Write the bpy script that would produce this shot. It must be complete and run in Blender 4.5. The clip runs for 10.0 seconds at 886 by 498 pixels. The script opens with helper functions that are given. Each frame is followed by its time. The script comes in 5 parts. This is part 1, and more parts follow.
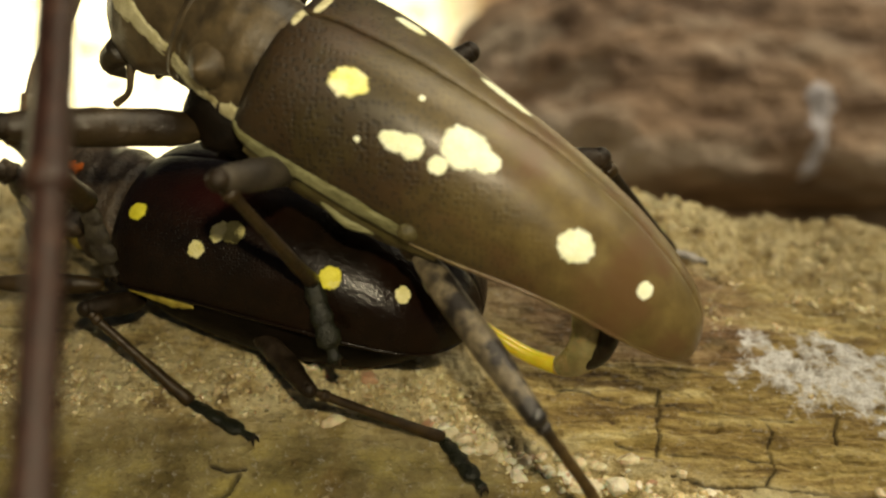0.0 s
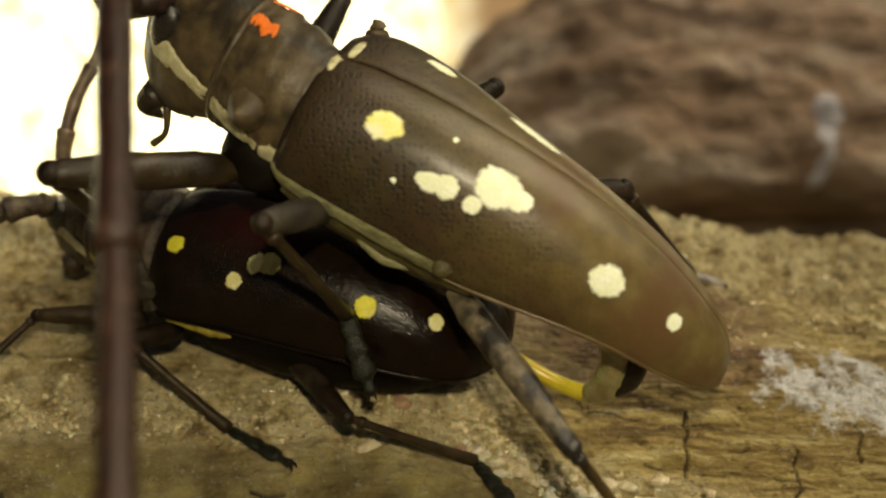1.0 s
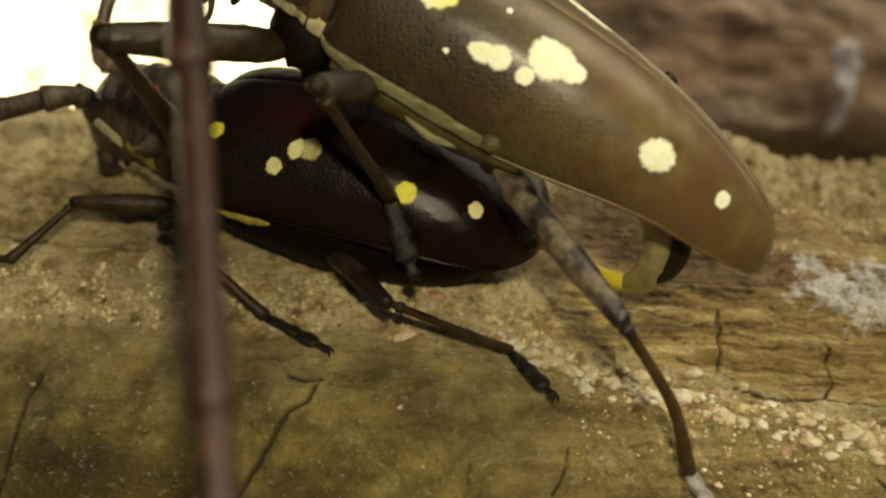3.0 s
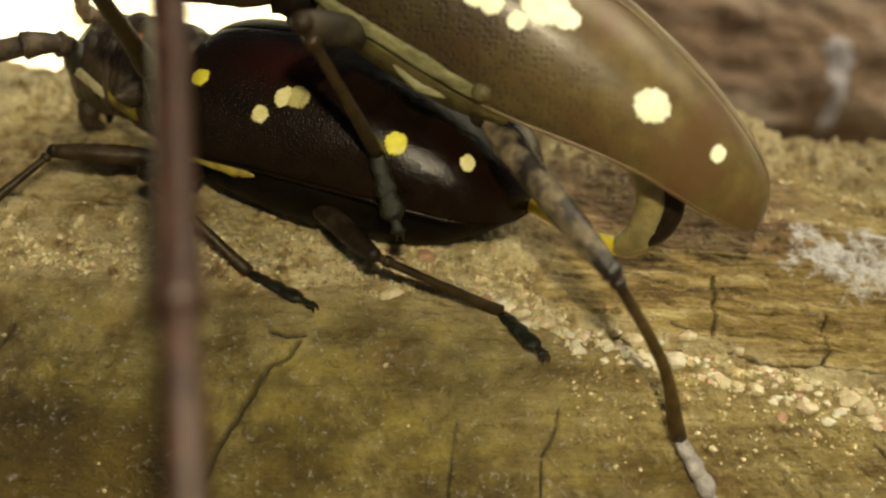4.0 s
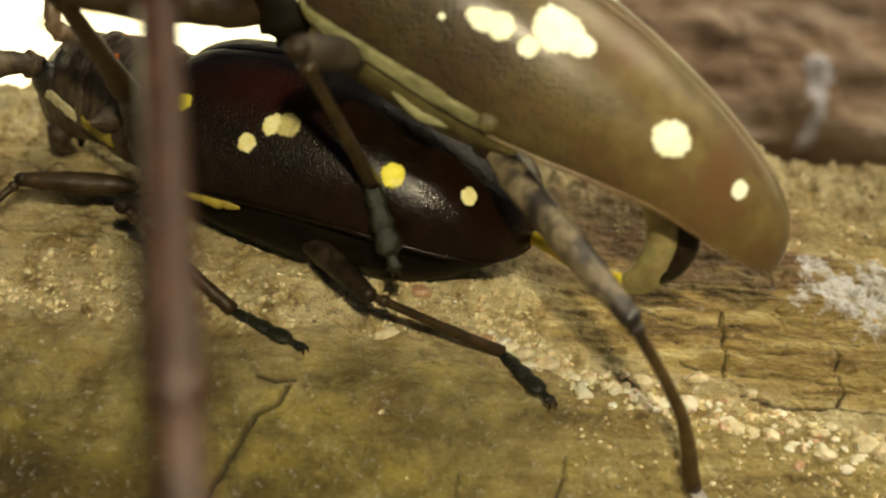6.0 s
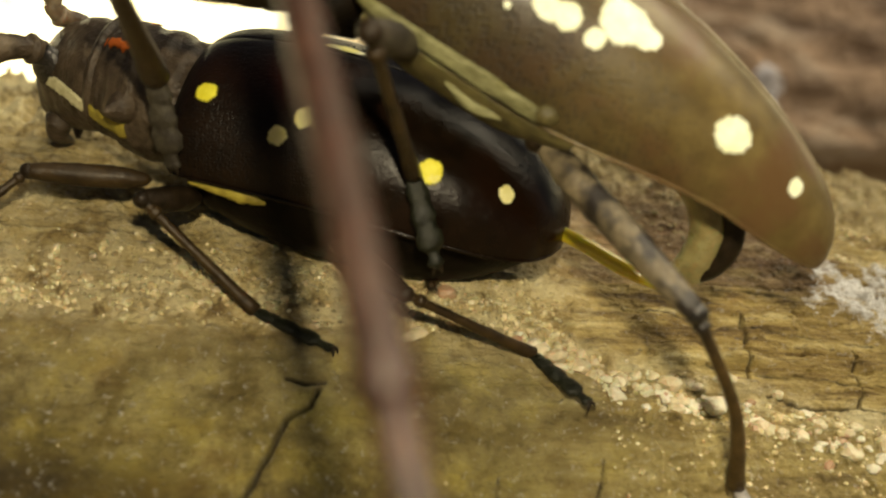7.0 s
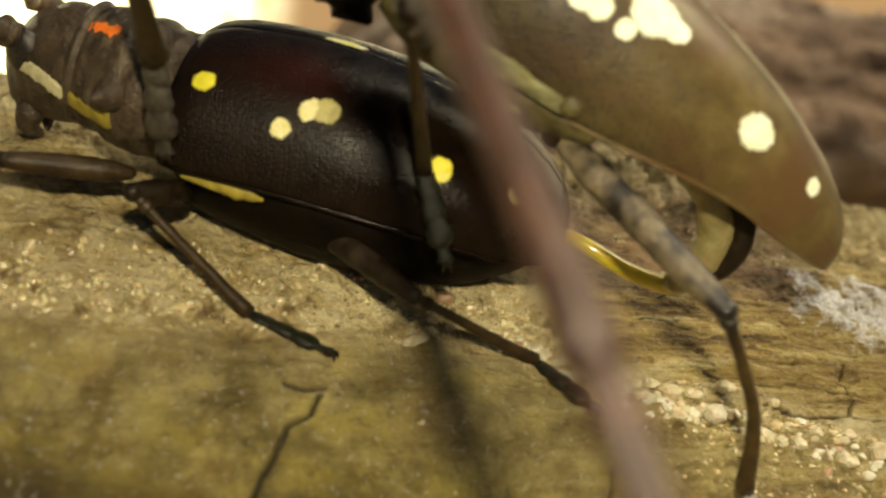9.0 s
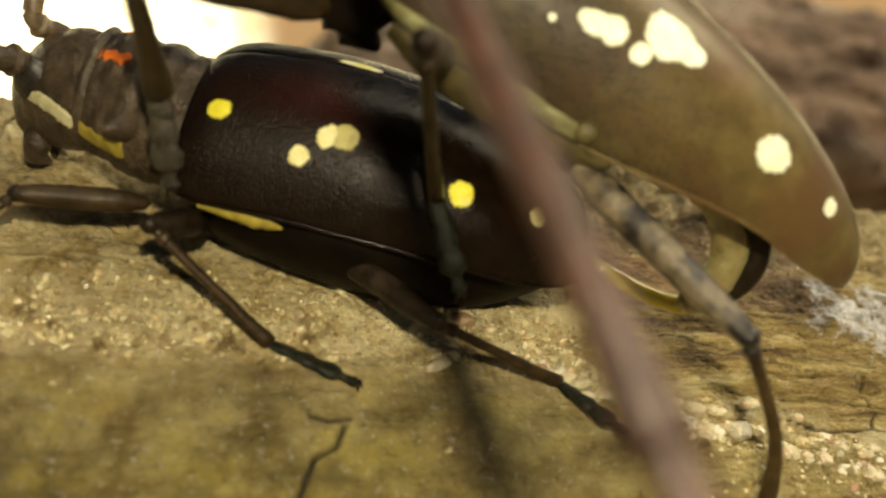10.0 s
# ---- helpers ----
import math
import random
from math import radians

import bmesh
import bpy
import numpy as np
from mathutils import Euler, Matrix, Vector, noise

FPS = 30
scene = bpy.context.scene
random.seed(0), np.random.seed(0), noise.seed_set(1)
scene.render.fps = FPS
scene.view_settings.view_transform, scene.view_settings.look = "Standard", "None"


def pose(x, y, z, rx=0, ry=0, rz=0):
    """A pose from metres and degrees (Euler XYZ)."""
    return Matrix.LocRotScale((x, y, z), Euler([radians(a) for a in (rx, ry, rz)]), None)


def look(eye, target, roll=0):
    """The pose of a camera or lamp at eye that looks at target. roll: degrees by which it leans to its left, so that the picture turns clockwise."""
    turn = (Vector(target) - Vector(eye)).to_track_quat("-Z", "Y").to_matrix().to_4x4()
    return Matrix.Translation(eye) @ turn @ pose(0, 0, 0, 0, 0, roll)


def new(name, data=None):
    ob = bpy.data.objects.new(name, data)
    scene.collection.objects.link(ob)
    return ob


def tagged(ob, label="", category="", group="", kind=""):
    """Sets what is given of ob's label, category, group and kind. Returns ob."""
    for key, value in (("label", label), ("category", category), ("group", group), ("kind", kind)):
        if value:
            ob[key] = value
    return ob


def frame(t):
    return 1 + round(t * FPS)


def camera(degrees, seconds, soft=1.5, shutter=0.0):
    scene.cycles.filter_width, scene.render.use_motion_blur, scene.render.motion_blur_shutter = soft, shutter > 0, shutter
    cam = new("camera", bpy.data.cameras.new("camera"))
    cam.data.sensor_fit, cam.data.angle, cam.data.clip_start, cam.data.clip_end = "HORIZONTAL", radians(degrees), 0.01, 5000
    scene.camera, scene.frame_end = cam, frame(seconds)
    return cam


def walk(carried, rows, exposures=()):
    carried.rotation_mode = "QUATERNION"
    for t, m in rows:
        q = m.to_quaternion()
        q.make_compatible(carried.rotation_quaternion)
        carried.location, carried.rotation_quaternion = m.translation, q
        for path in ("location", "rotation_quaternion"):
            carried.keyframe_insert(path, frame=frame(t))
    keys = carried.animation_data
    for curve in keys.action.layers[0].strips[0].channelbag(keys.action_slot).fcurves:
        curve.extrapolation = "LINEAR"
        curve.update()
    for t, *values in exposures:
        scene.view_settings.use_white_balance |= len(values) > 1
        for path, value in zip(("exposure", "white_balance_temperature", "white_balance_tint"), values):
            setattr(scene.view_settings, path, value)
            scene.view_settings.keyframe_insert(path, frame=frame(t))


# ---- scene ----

# All shapes below are written in centimetres and laid into the world in metres.
CM = 0.01

# ---- camera and its way ----
cam = camera(52.0, 10.0, soft=2.2)
cam.data.dof.use_dof = True
cam.data.dof.focus_distance = 5.05 * CM
cam.data.dof.aperture_fstop = 34.0
# seconds, x, y, z (cm), yaw, pitch, roll (degrees)
EYES = [
    (0.0, 0.002, -0.000, 2.999, 0.23, -21.78, 0.09),
    (0.5, -0.033, -0.032, 3.083, 0.14, -21.06, -0.16),
    (1.0, -0.157, -0.080, 3.156, 0.45, -21.26, -0.81),
    (1.5, -0.216, -0.124, 3.170, 0.52, -21.62, -0.92),
    (2.0, -0.191, -0.264, 3.336, 1.78, -21.27, -2.23),
    (2.5, -0.366, -0.287, 2.867, 0.96, -23.28, -0.32),
    (3.0, -0.378, -0.268, 2.745, 0.55, -23.35, 0.14),
    (4.3, -0.407, -0.217, 2.357, -0.69, -22.72, 1.95),
    (4.5, -0.422, -0.185, 2.395, -0.89, -23.11, 2.08),
    (5.0, -0.427, -0.148, 2.415, -1.13, -22.84, 1.98),
    (6.3, -0.720, 0.155, 2.435, -4.10, -21.90, 3.19),
    (6.5, -0.887, 0.171, 2.413, -5.64, -21.60, 3.96),
    (7.0, -1.131, 0.237, 2.325, -7.75, -21.69, 4.87),
    (7.5, -1.276, 0.229, 2.077, -8.93, -21.36, 5.95),
    (8.0, -1.401, 0.346, 2.088, -9.88, -20.93, 6.21),
    (8.5, -1.537, 0.357, 2.029, -11.92, -20.25, 7.16),
    (9.0, -1.564, 0.399, 2.114, -13.40, -19.53, 7.68),
    (9.5, -1.636, 0.482, 2.188, -13.56, -19.26, 6.83),
    (10.0, -1.729, 0.533, 2.196, -14.36, -19.53, 6.72),
]
EXPOSURES = [(0.0, -0.12, 7500, 2), (0.5, -0.22, 7500, 2), (1.0, -0.35, 7500, 2), (1.5, -0.6, 7500, 2), (2.0, -1.08, 7500, 2), (2.5, -0.7, 7500, 2), (3.2, -0.27, 7500, 2), (4.3, 0.0, 7500, 2), (6.5, 0.06, 7500, 2), (8.0, 0.08, 7500, 2), (10.0, 0.15, 7500, 2)]
VIEWS = [(t, pose(x * CM, y * CM, z * CM, 90 + pitch, 0, yaw) @ pose(0, 0, 0, 0, 0, roll)) for t, x, y, z, yaw, pitch, roll in EYES]
walk(cam, VIEWS, EXPOSURES)

# ---- daylight ----
SUN_WAY = Vector((-0.5, -0.06, -0.86)).normalized()
world = bpy.data.worlds.new("daylight")
scene.world = world
world.use_nodes = True
sky = world.node_tree.nodes.new("ShaderNodeTexSky")
sky.sky_type, sky.sun_disc = "NISHITA", False
sky.air_density, sky.dust_density, sky.ozone_density = 0.6, 4.0, 0.3
sky.sun_elevation = math.asin(-SUN_WAY.z)
sky.sun_rotation = math.atan2(-SUN_WAY.x, -SUN_WAY.y)
world.node_tree.links.new(sky.outputs[0], world.node_tree.nodes["Background"].inputs[0])
world.node_tree.nodes["Background"].inputs[1].default_value = 0.025
sun_data = bpy.data.lights.new("sun", "SUN")
sun_data.energy, sun_data.angle, sun_data.color = 2.6, radians(45.0), (1.0, 0.88, 0.72)
sun = new("sun", sun_data)
sun.matrix_world = look((0, 0, 1), Vector((0, 0, 1)) + SUN_WAY)

# the torch beside the lens, which lights the beetles: its place before the lens's own axes (cm) and its glow
TORCH_AT = (0.2, 1.0, 0.45)
TORCH_R = 0.12
TORCH_GLOW = 2100.0


# ---- materials ----
def material(name, dark, light, scale, rough=0.5, bump=0.4, fine=5.0, stretch=(1, 1, 1), coat=0.0, spec=0.5, patch=None, patch_scale=0.2, patch_at=0.55, island=0.0, sheen=0.0, deep=0.00012, sub=0.0, rim=False):
    """A surface: grain between two colours, larger patches of a third, fine relief. Scales are per metre."""
    m = bpy.data.materials.new(name)
    m.use_nodes = True
    n, l = m.node_tree.nodes, m.node_tree.links
    b = n["Principled BSDF"]
    co = n.new("ShaderNodeTexCoord")
    mp = n.new("ShaderNodeMapping")
    mp.inputs["Scale"].default_value = stretch
    l.new(co.outputs["Object"], mp.inputs["Vector"])

    def noisy(s, detail=6.0, rough_=0.6):
        t = n.new("ShaderNodeTexNoise")
        t.inputs["Scale"].default_value, t.inputs["Detail"].default_value, t.inputs["Roughness"].default_value = s, detail, rough_
        l.new(mp.outputs[0], t.inputs["Vector"])
        return t

    def ramp(src, lo, hi, a, c):
        r = n.new("ShaderNodeValToRGB")
        r.color_ramp.elements[0].position, r.color_ramp.elements[1].position = lo, hi
        r.color_ramp.elements[0].color, r.color_ramp.elements[1].color = (*a, 1), (*c, 1)
        l.new(src, r.inputs[0])
        return r

    grain = noisy(scale)
    colour = ramp(grain.outputs["Fac"], 0.32, 0.68, dark, light).outputs[0]
    if patch:
        big = noisy(scale * patch_scale, 5.0)
        mask = ramp(big.outputs["Fac"], patch_at - 0.06, patch_at + 0.06, (0, 0, 0), (1, 1, 1))
        mx = n.new("ShaderNodeMix")
        mx.data_type = "RGBA"
        l.new(mask.outputs[0], mx.inputs[0])
        l.new(colour, mx.inputs[6])
        mx.inputs[7].default_value = (*patch, 1)
        colour = mx.outputs[2]
    if island:
        geo = n.new("ShaderNodeNewGeometry")
        tint = ramp(geo.outputs["Random Per Island"], 0.0, 1.0, (1 - island, 1 - island * 1.05, 1 - island * 1.15), (1, 1, 1))
        tint.color_ramp.elements.new(0.55).color = (1.0, 1.0 - island * 0.12, 1.0 - island * 0.35, 1)
        mx = n.new("ShaderNodeMix")
        mx.data_type, mx.blend_type = "RGBA", "MULTIPLY"
        mx.inputs[0].default_value = 1.0
        l.new(colour, mx.inputs[6])
        l.new(tint.outputs[0], mx.inputs[7])
        colour = mx.outputs[2]
    l.new(colour, b.inputs["Base Color"])
    b.inputs["Roughness"].default_value = rough
    rr = n.new("ShaderNodeMapRange")
    l.new(noisy(scale * 0.6).outputs["Fac"], rr.inputs[0])
    rr.inputs[1].default_value, rr.inputs[2].default_value = 0.3, 0.7
    rr.inputs[3].default_value, rr.inputs[4].default_value = max(rough - 0.1, 0.03), min(rough + 0.12, 1.0)
    l.new(rr.outputs[0], b.inputs["Roughness"])
    b.inputs["Specular IOR Level"].default_value = spec
    b.inputs["Coat Weight"].default_value, b.inputs["Coat Roughness"].default_value = coat, 0.3
    b.inputs["Sheen Weight"].default_value = sheen
    if rim:
        edge = n.new("ShaderNodeAttribute")
        edge.attribute_name = "rim"
        ragged = n.new("ShaderNodeMath")
        ragged.operation = "MULTIPLY_ADD"
        l.new(noisy(scale * 2.2, 3.0).outputs["Fac"], ragged.inputs[0])
        ragged.inputs[1].default_value = 0.45
        l.new(edge.outputs["Fac"], ragged.inputs[2])
        thin = n.new("ShaderNodeMapRange")
        l.new(ragged.outputs[0], thin.inputs[0])
        thin.inputs[1].default_value, thin.inputs[2].default_value, thin.inputs[3].default_value, thin.inputs[4].default_value = 0.99, 1.2, 1.0, 0.0
        l.new(thin.outputs[0], b.inputs["Alpha"])
    if sub:
        b.inputs["Subsurface Weight"].default_value, b.inputs["Subsurface Scale"].default_value = sub, 0.0006
    bp = n.new("ShaderNodeBump")
    bp.inputs["Strength"].default_value, bp.inputs["Distance"].default_value = bump, deep
    l.new(noisy(scale * fine, 3.0).outputs["Fac"], bp.inputs["Height"])
    l.new(bp.outputs[0], b.inputs["Normal"])
    return m


def pitted(m, cells, depth, colour=None, zone=None, tone=None, blush=None, matt=0.16):
    """Adds the small round punctures of a wing case to a material; tone multiplies its colour over the whole zone."""
    n, l = m.node_tree.nodes, m.node_tree.links
    b = n["Principled BSDF"]
    co = n.new("ShaderNodeTexCoord")
    v = n.new("ShaderNodeTexVoronoi")
    v.inputs["Scale"].default_value, v.inputs["Randomness"].default_value = cells, 0.6
    l.new(co.outputs["Object"], v.inputs["Vector"])
    r = n.new("ShaderNodeValToRGB")
    r.color_ramp.elements[0].position, r.color_ramp.elements[1].position = 0.18, 0.48
    l.new(v.outputs["Distance"], r.inputs[0])
    height = r.outputs[0]
    if zone:
        at = n.new("ShaderNodeAttribute")
        at.attribute_name = zone
        mx = n.new("ShaderNodeMix")
        mx.data_type = "RGBA"
        l.new(at.outputs["Fac"], mx.inputs[0])
        mx.inputs[6].default_value = (1, 1, 1, 1)
        l.new(height, mx.inputs[7])
        height = mx.outputs[2]
    bp = n.new("ShaderNodeBump")
    bp.inputs["Strength"].default_value, bp.inputs["Distance"].default_value = 0.7, depth
    l.new(height, bp.inputs["Height"])
    old = b.inputs["Normal"].links[0].from_socket
    l.new(old, bp.inputs["Normal"])
    l.new(bp.outputs[0], b.inputs["Normal"])
    if colour:
        base = b.inputs["Base Color"].links[0].from_socket
        mx = n.new("ShaderNodeMix")
        mx.data_type = "RGBA"
        l.new(height, mx.inputs[0])
        mx.inputs[6].default_value = (*colour, 1)
        l.new(base, mx.inputs[7])
        l.new(mx.outputs[2], b.inputs["Base Color"])
    if zone:
        old = b.inputs["Roughness"].links[0].from_socket
        dull = n.new("ShaderNodeMath")
        dull.operation, dull.inputs[1].default_value = "MULTIPLY_ADD", matt
        l.new(at.outputs["Fac"], dull.inputs[0])
        l.new(old, dull.inputs[2])
        l.new(dull.outputs[0], b.inputs["Roughness"])
    if blush:
        red = n.new("ShaderNodeAttribute")
        red.attribute_name = "blush"
        mx = n.new("ShaderNodeMix")
        mx.data_type = "RGBA"
        l.new(red.outputs["Fac"], mx.inputs[0])
        l.new(b.inputs["Base Color"].links[0].from_socket, mx.inputs[6])
        mx.inputs[7].default_value = (*blush, 1)
        l.new(mx.outputs[2], b.inputs["Base Color"])
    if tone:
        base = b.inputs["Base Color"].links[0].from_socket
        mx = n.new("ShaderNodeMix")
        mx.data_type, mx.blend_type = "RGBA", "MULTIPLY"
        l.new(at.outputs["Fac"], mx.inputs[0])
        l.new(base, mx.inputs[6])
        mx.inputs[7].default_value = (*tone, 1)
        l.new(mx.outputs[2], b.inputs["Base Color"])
    return m


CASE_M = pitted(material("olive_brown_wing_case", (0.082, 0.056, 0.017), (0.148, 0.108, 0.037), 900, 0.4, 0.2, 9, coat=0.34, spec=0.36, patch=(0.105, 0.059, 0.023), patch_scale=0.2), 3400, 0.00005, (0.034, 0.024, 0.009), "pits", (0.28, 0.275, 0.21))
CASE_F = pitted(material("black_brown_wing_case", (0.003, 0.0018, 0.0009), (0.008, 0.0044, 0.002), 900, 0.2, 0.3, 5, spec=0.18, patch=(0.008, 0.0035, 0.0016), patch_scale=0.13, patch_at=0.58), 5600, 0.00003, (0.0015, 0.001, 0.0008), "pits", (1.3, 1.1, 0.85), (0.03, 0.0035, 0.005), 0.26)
BODY_M = material("olive_brown_chitin", (0.03, 0.021, 0.01), (0.11, 0.08, 0.04), 700, 0.45, 0.5, 7, coat=0.08, spec=0.35, patch=(0.02, 0.015, 0.008), patch_scale=0.35, patch_at=0.52)
BODY_F = material("dark_brown_chitin", (0.018, 0.012, 0.007), (0.085, 0.062, 0.04), 900, 0.36, 0.8, 4, spec=0.35, patch=(0.12, 0.092, 0.06), patch_scale=0.35, patch_at=0.62, deep=0.0002)
BELLY = material("dark_belly_chitin", (0.0025, 0.0018, 0.001), (0.0075, 0.0048, 0.0025), 900, 0.55, 0.4, 5, spec=0.08)
BELLY_M = material("brown_belly_chitin", (0.03, 0.017, 0.007), (0.09, 0.055, 0.025), 1100, 0.45, 0.6, 4, patch=(0.025, 0.016, 0.009), patch_scale=0.25)
BREAST_M = material("green_cream_down", (0.075, 0.07, 0.024), (0.25, 0.25, 0.125), 1500, 0.7, 0.8, 4, stretch=(0.35, 1, 1), patch=(0.13, 0.12, 0.03), patch_scale=0.3, patch_at=0.6)
BREAST_LOW = material("olive_breast_down", (0.035, 0.028, 0.009), (0.12, 0.1, 0.035), 1400, 0.55, 0.7, 4, patch=(0.14, 0.14, 0.05), patch_scale=0.3, patch_at=0.62)
LEG_DARK = material("dark_leg_chitin", (0.006, 0.004, 0.002), (0.02, 0.013, 0.007), 1300, 0.4, 0.5, 4, spec=0.2, patch=(0.034, 0.024, 0.016), patch_scale=0.3, patch_at=0.62)
LEG_MOTTLED = material("mottled_grey_leg", (0.07, 0.055, 0.032), (0.22, 0.18, 0.115), 1500, 0.36, 0.6, 4, patch=(0.014, 0.011, 0.009), patch_scale=0.33, patch_at=0.5)
LEG_OLIVE = material("olive_brown_leg_chitin", (0.012, 0.0075, 0.003), (0.038, 0.024, 0.009), 1200, 0.36, 0.5, 4, spec=0.4, patch=(0.014, 0.009, 0.005), patch_scale=0.25, patch_at=0.58)
LEG_DOWNY = material("grey_downy_leg", (0.018, 0.014, 0.009), (0.075, 0.062, 0.045), 1700, 0.5, 0.7, 4, patch=(0.018, 0.014, 0.01), patch_scale=0.25, patch_at=0.5)
TARSUS_GREY = material("grey_brown_foot", (0.018, 0.015, 0.01), (0.065, 0.057, 0.04), 1500, 0.5, 0.8, 4, spec=0.35, patch=(0.018, 0.014, 0.009), patch_scale=0.3, patch_at=0.56)
LEG_BROWN = material("brown_shin_chitin", (0.014, 0.008, 0.003), (0.045, 0.027, 0.009), 1200, 0.42, 0.4, 4, spec=0.3)
LEG_GOLD = material("golden_brown_shin_chitin", (0.03, 0.018, 0.006), (0.095, 0.06, 0.021), 1200, 0.4, 0.4, 4, spec=0.35, patch=(0.02, 0.013, 0.006), patch_scale=0.2, patch_at=0.6)
TARSUS_PALE = material("grey_downy_foot", (0.2, 0.19, 0.18), (0.42, 0.4, 0.38), 1600, 0.7, 0.7, 4)
TARSUS_DARK = material("grey_green_foot", (0.004, 0.005, 0.0025), (0.015, 0.0165, 0.009), 1600, 0.34, 0.8, 4, spec=0.3, patch=(0.024, 0.025, 0.015), patch_scale=0.4, patch_at=0.64)
ANTENNA = material("red_brown_antenna", (0.011, 0.0045, 0.0026), (0.024, 0.009, 0.0055), 1500, 0.4, 0.5, 4, spec=0.32, patch=(0.042, 0.02, 0.0125), patch_scale=0.25, patch_at=0.6)
FEELER_PALE = material("pale_brown_feeler", (0.09, 0.06, 0.035), (0.24, 0.175, 0.11), 1500, 0.35, 0.5, 4, coat=0.3, patch=(0.05, 0.03, 0.018), patch_scale=0.25, patch_at=0.58, sub=0.2)
SPOT_WHITE = material("cream_spot", (0.78, 0.83, 0.55), (0.88, 0.92, 0.77), 1500, 0.65, 0.4, 4, patch=(0.82, 0.78, 0.3), patch_scale=0.3, patch_at=0.62, rim=True)
SPOT_YELLOW = material("yellow_spot", (0.62, 0.56, 0.025), (0.8, 0.76, 0.09), 1500, 0.6, 0.4, 4, patch=(0.75, 0.72, 0.35), patch_scale=0.35, patch_at=0.66, rim=True)
SPOT_LEMON = material("lemon_cream_spot", (0.74, 0.7, 0.16), (0.86, 0.84, 0.42), 1500, 0.6, 0.4, 4, patch=(0.84, 0.83, 0.6), patch_scale=0.35, patch_at=0.56, rim=True)
SPOT_CREAM = material("pale_yellow_spot", (0.6, 0.56, 0.2), (0.76, 0.73, 0.42), 1500, 0.5, 0.5, 4, rim=True)
SPOT_DULL = material("dull_yellow_spot", (0.3, 0.27, 0.08), (0.48, 0.44, 0.18), 1500, 0.5, 0.5, 4, patch=(0.07, 0.05, 0.03), patch_scale=0.6, patch_at=0.62, rim=True)
STRIPE_CREAM = material("cream_down_stripe", (0.42, 0.39, 0.2), (0.68, 0.65, 0.42), 1600, 0.7, 0.6, 4, patch=(0.2, 0.17, 0.07), patch_scale=0.3, patch_at=0.6)
STRIPE_YELLOW = material("yellow_down_stripe", (0.2, 0.155, 0.015), (0.4, 0.33, 0.05), 1600, 0.65, 0.6, 4)
ORANGE = material("orange_down_mark", (0.65, 0.12, 0.01), (0.85, 0.2, 0.02), 1800, 0.6, 0.5, 4)
EYE = material("black_eye", (0.006, 0.006, 0.006), (0.014, 0.012, 0.01), 3000, 0.25, 0.4, 3, coat=0.2)
TUBE_YELLOW = material("wet_yellow_membrane", (0.5, 0.39, 0.01), (0.66, 0.55, 0.05), 700, 0.12, 0.15, 4, coat=0.8, sub=0.3)
TUBE_PALE = material("pale_membrane", (0.15, 0.12, 0.045), (0.32, 0.28, 0.13), 900, 0.3, 0.4, 4, coat=0.4, sub=0.3)
GRAIN = material("sand_grains", (0.46, 0.385, 0.21), (0.8, 0.72, 0.5), 2500, 0.2, 0.3, 3, island=0.55, spec=0.6, sub=0.15)
PEBBLE = material("tan_quartz_pebble", (0.46, 0.38, 0.22), (0.72, 0.65, 0.46), 1600, 0.3, 0.4, 3, spec=0.6, sub=0.2)
PEBBLE_RED = material("red_quartz_pebble", (0.36, 0.21, 0.12), (0.5, 0.34, 0.22), 1600, 0.35, 0.4, 3, sub=0.2)
PEBBLE_WHITE = material("white_quartz_pebble", (0.56, 0.52, 0.38), (0.8, 0.76, 0.62), 1600, 0.3, 0.4, 3, sub=0.2)
MOULD = material("white_mould", (0.5, 0.49, 0.47), (0.8, 0.8, 0.79), 1500, 0.85, 0.8, 4)
BARK_BACK = material("rotten_brown_wood", (0.075, 0.04, 0.023), (0.5, 0.345, 0.235), 130, 0.8, 1.0, 4, stretch=(0.35, 1, 1), patch=(0.6, 0.5, 0.4), patch_scale=0.35, patch_at=0.57, deep=0.003)
DROPPING = material("grey_white_dropping", (0.42, 0.4, 0.43), (0.76, 0.74, 0.8), 400, 0.85, 0.8, 4)
SOIL = material("dry_sandy_soil", (0.16, 0.11, 0.06), (0.42, 0.33, 0.2), 60, 0.9, 0.8, 8, patch=(0.5, 0.42, 0.28), patch_scale=0.1, deep=0.001)


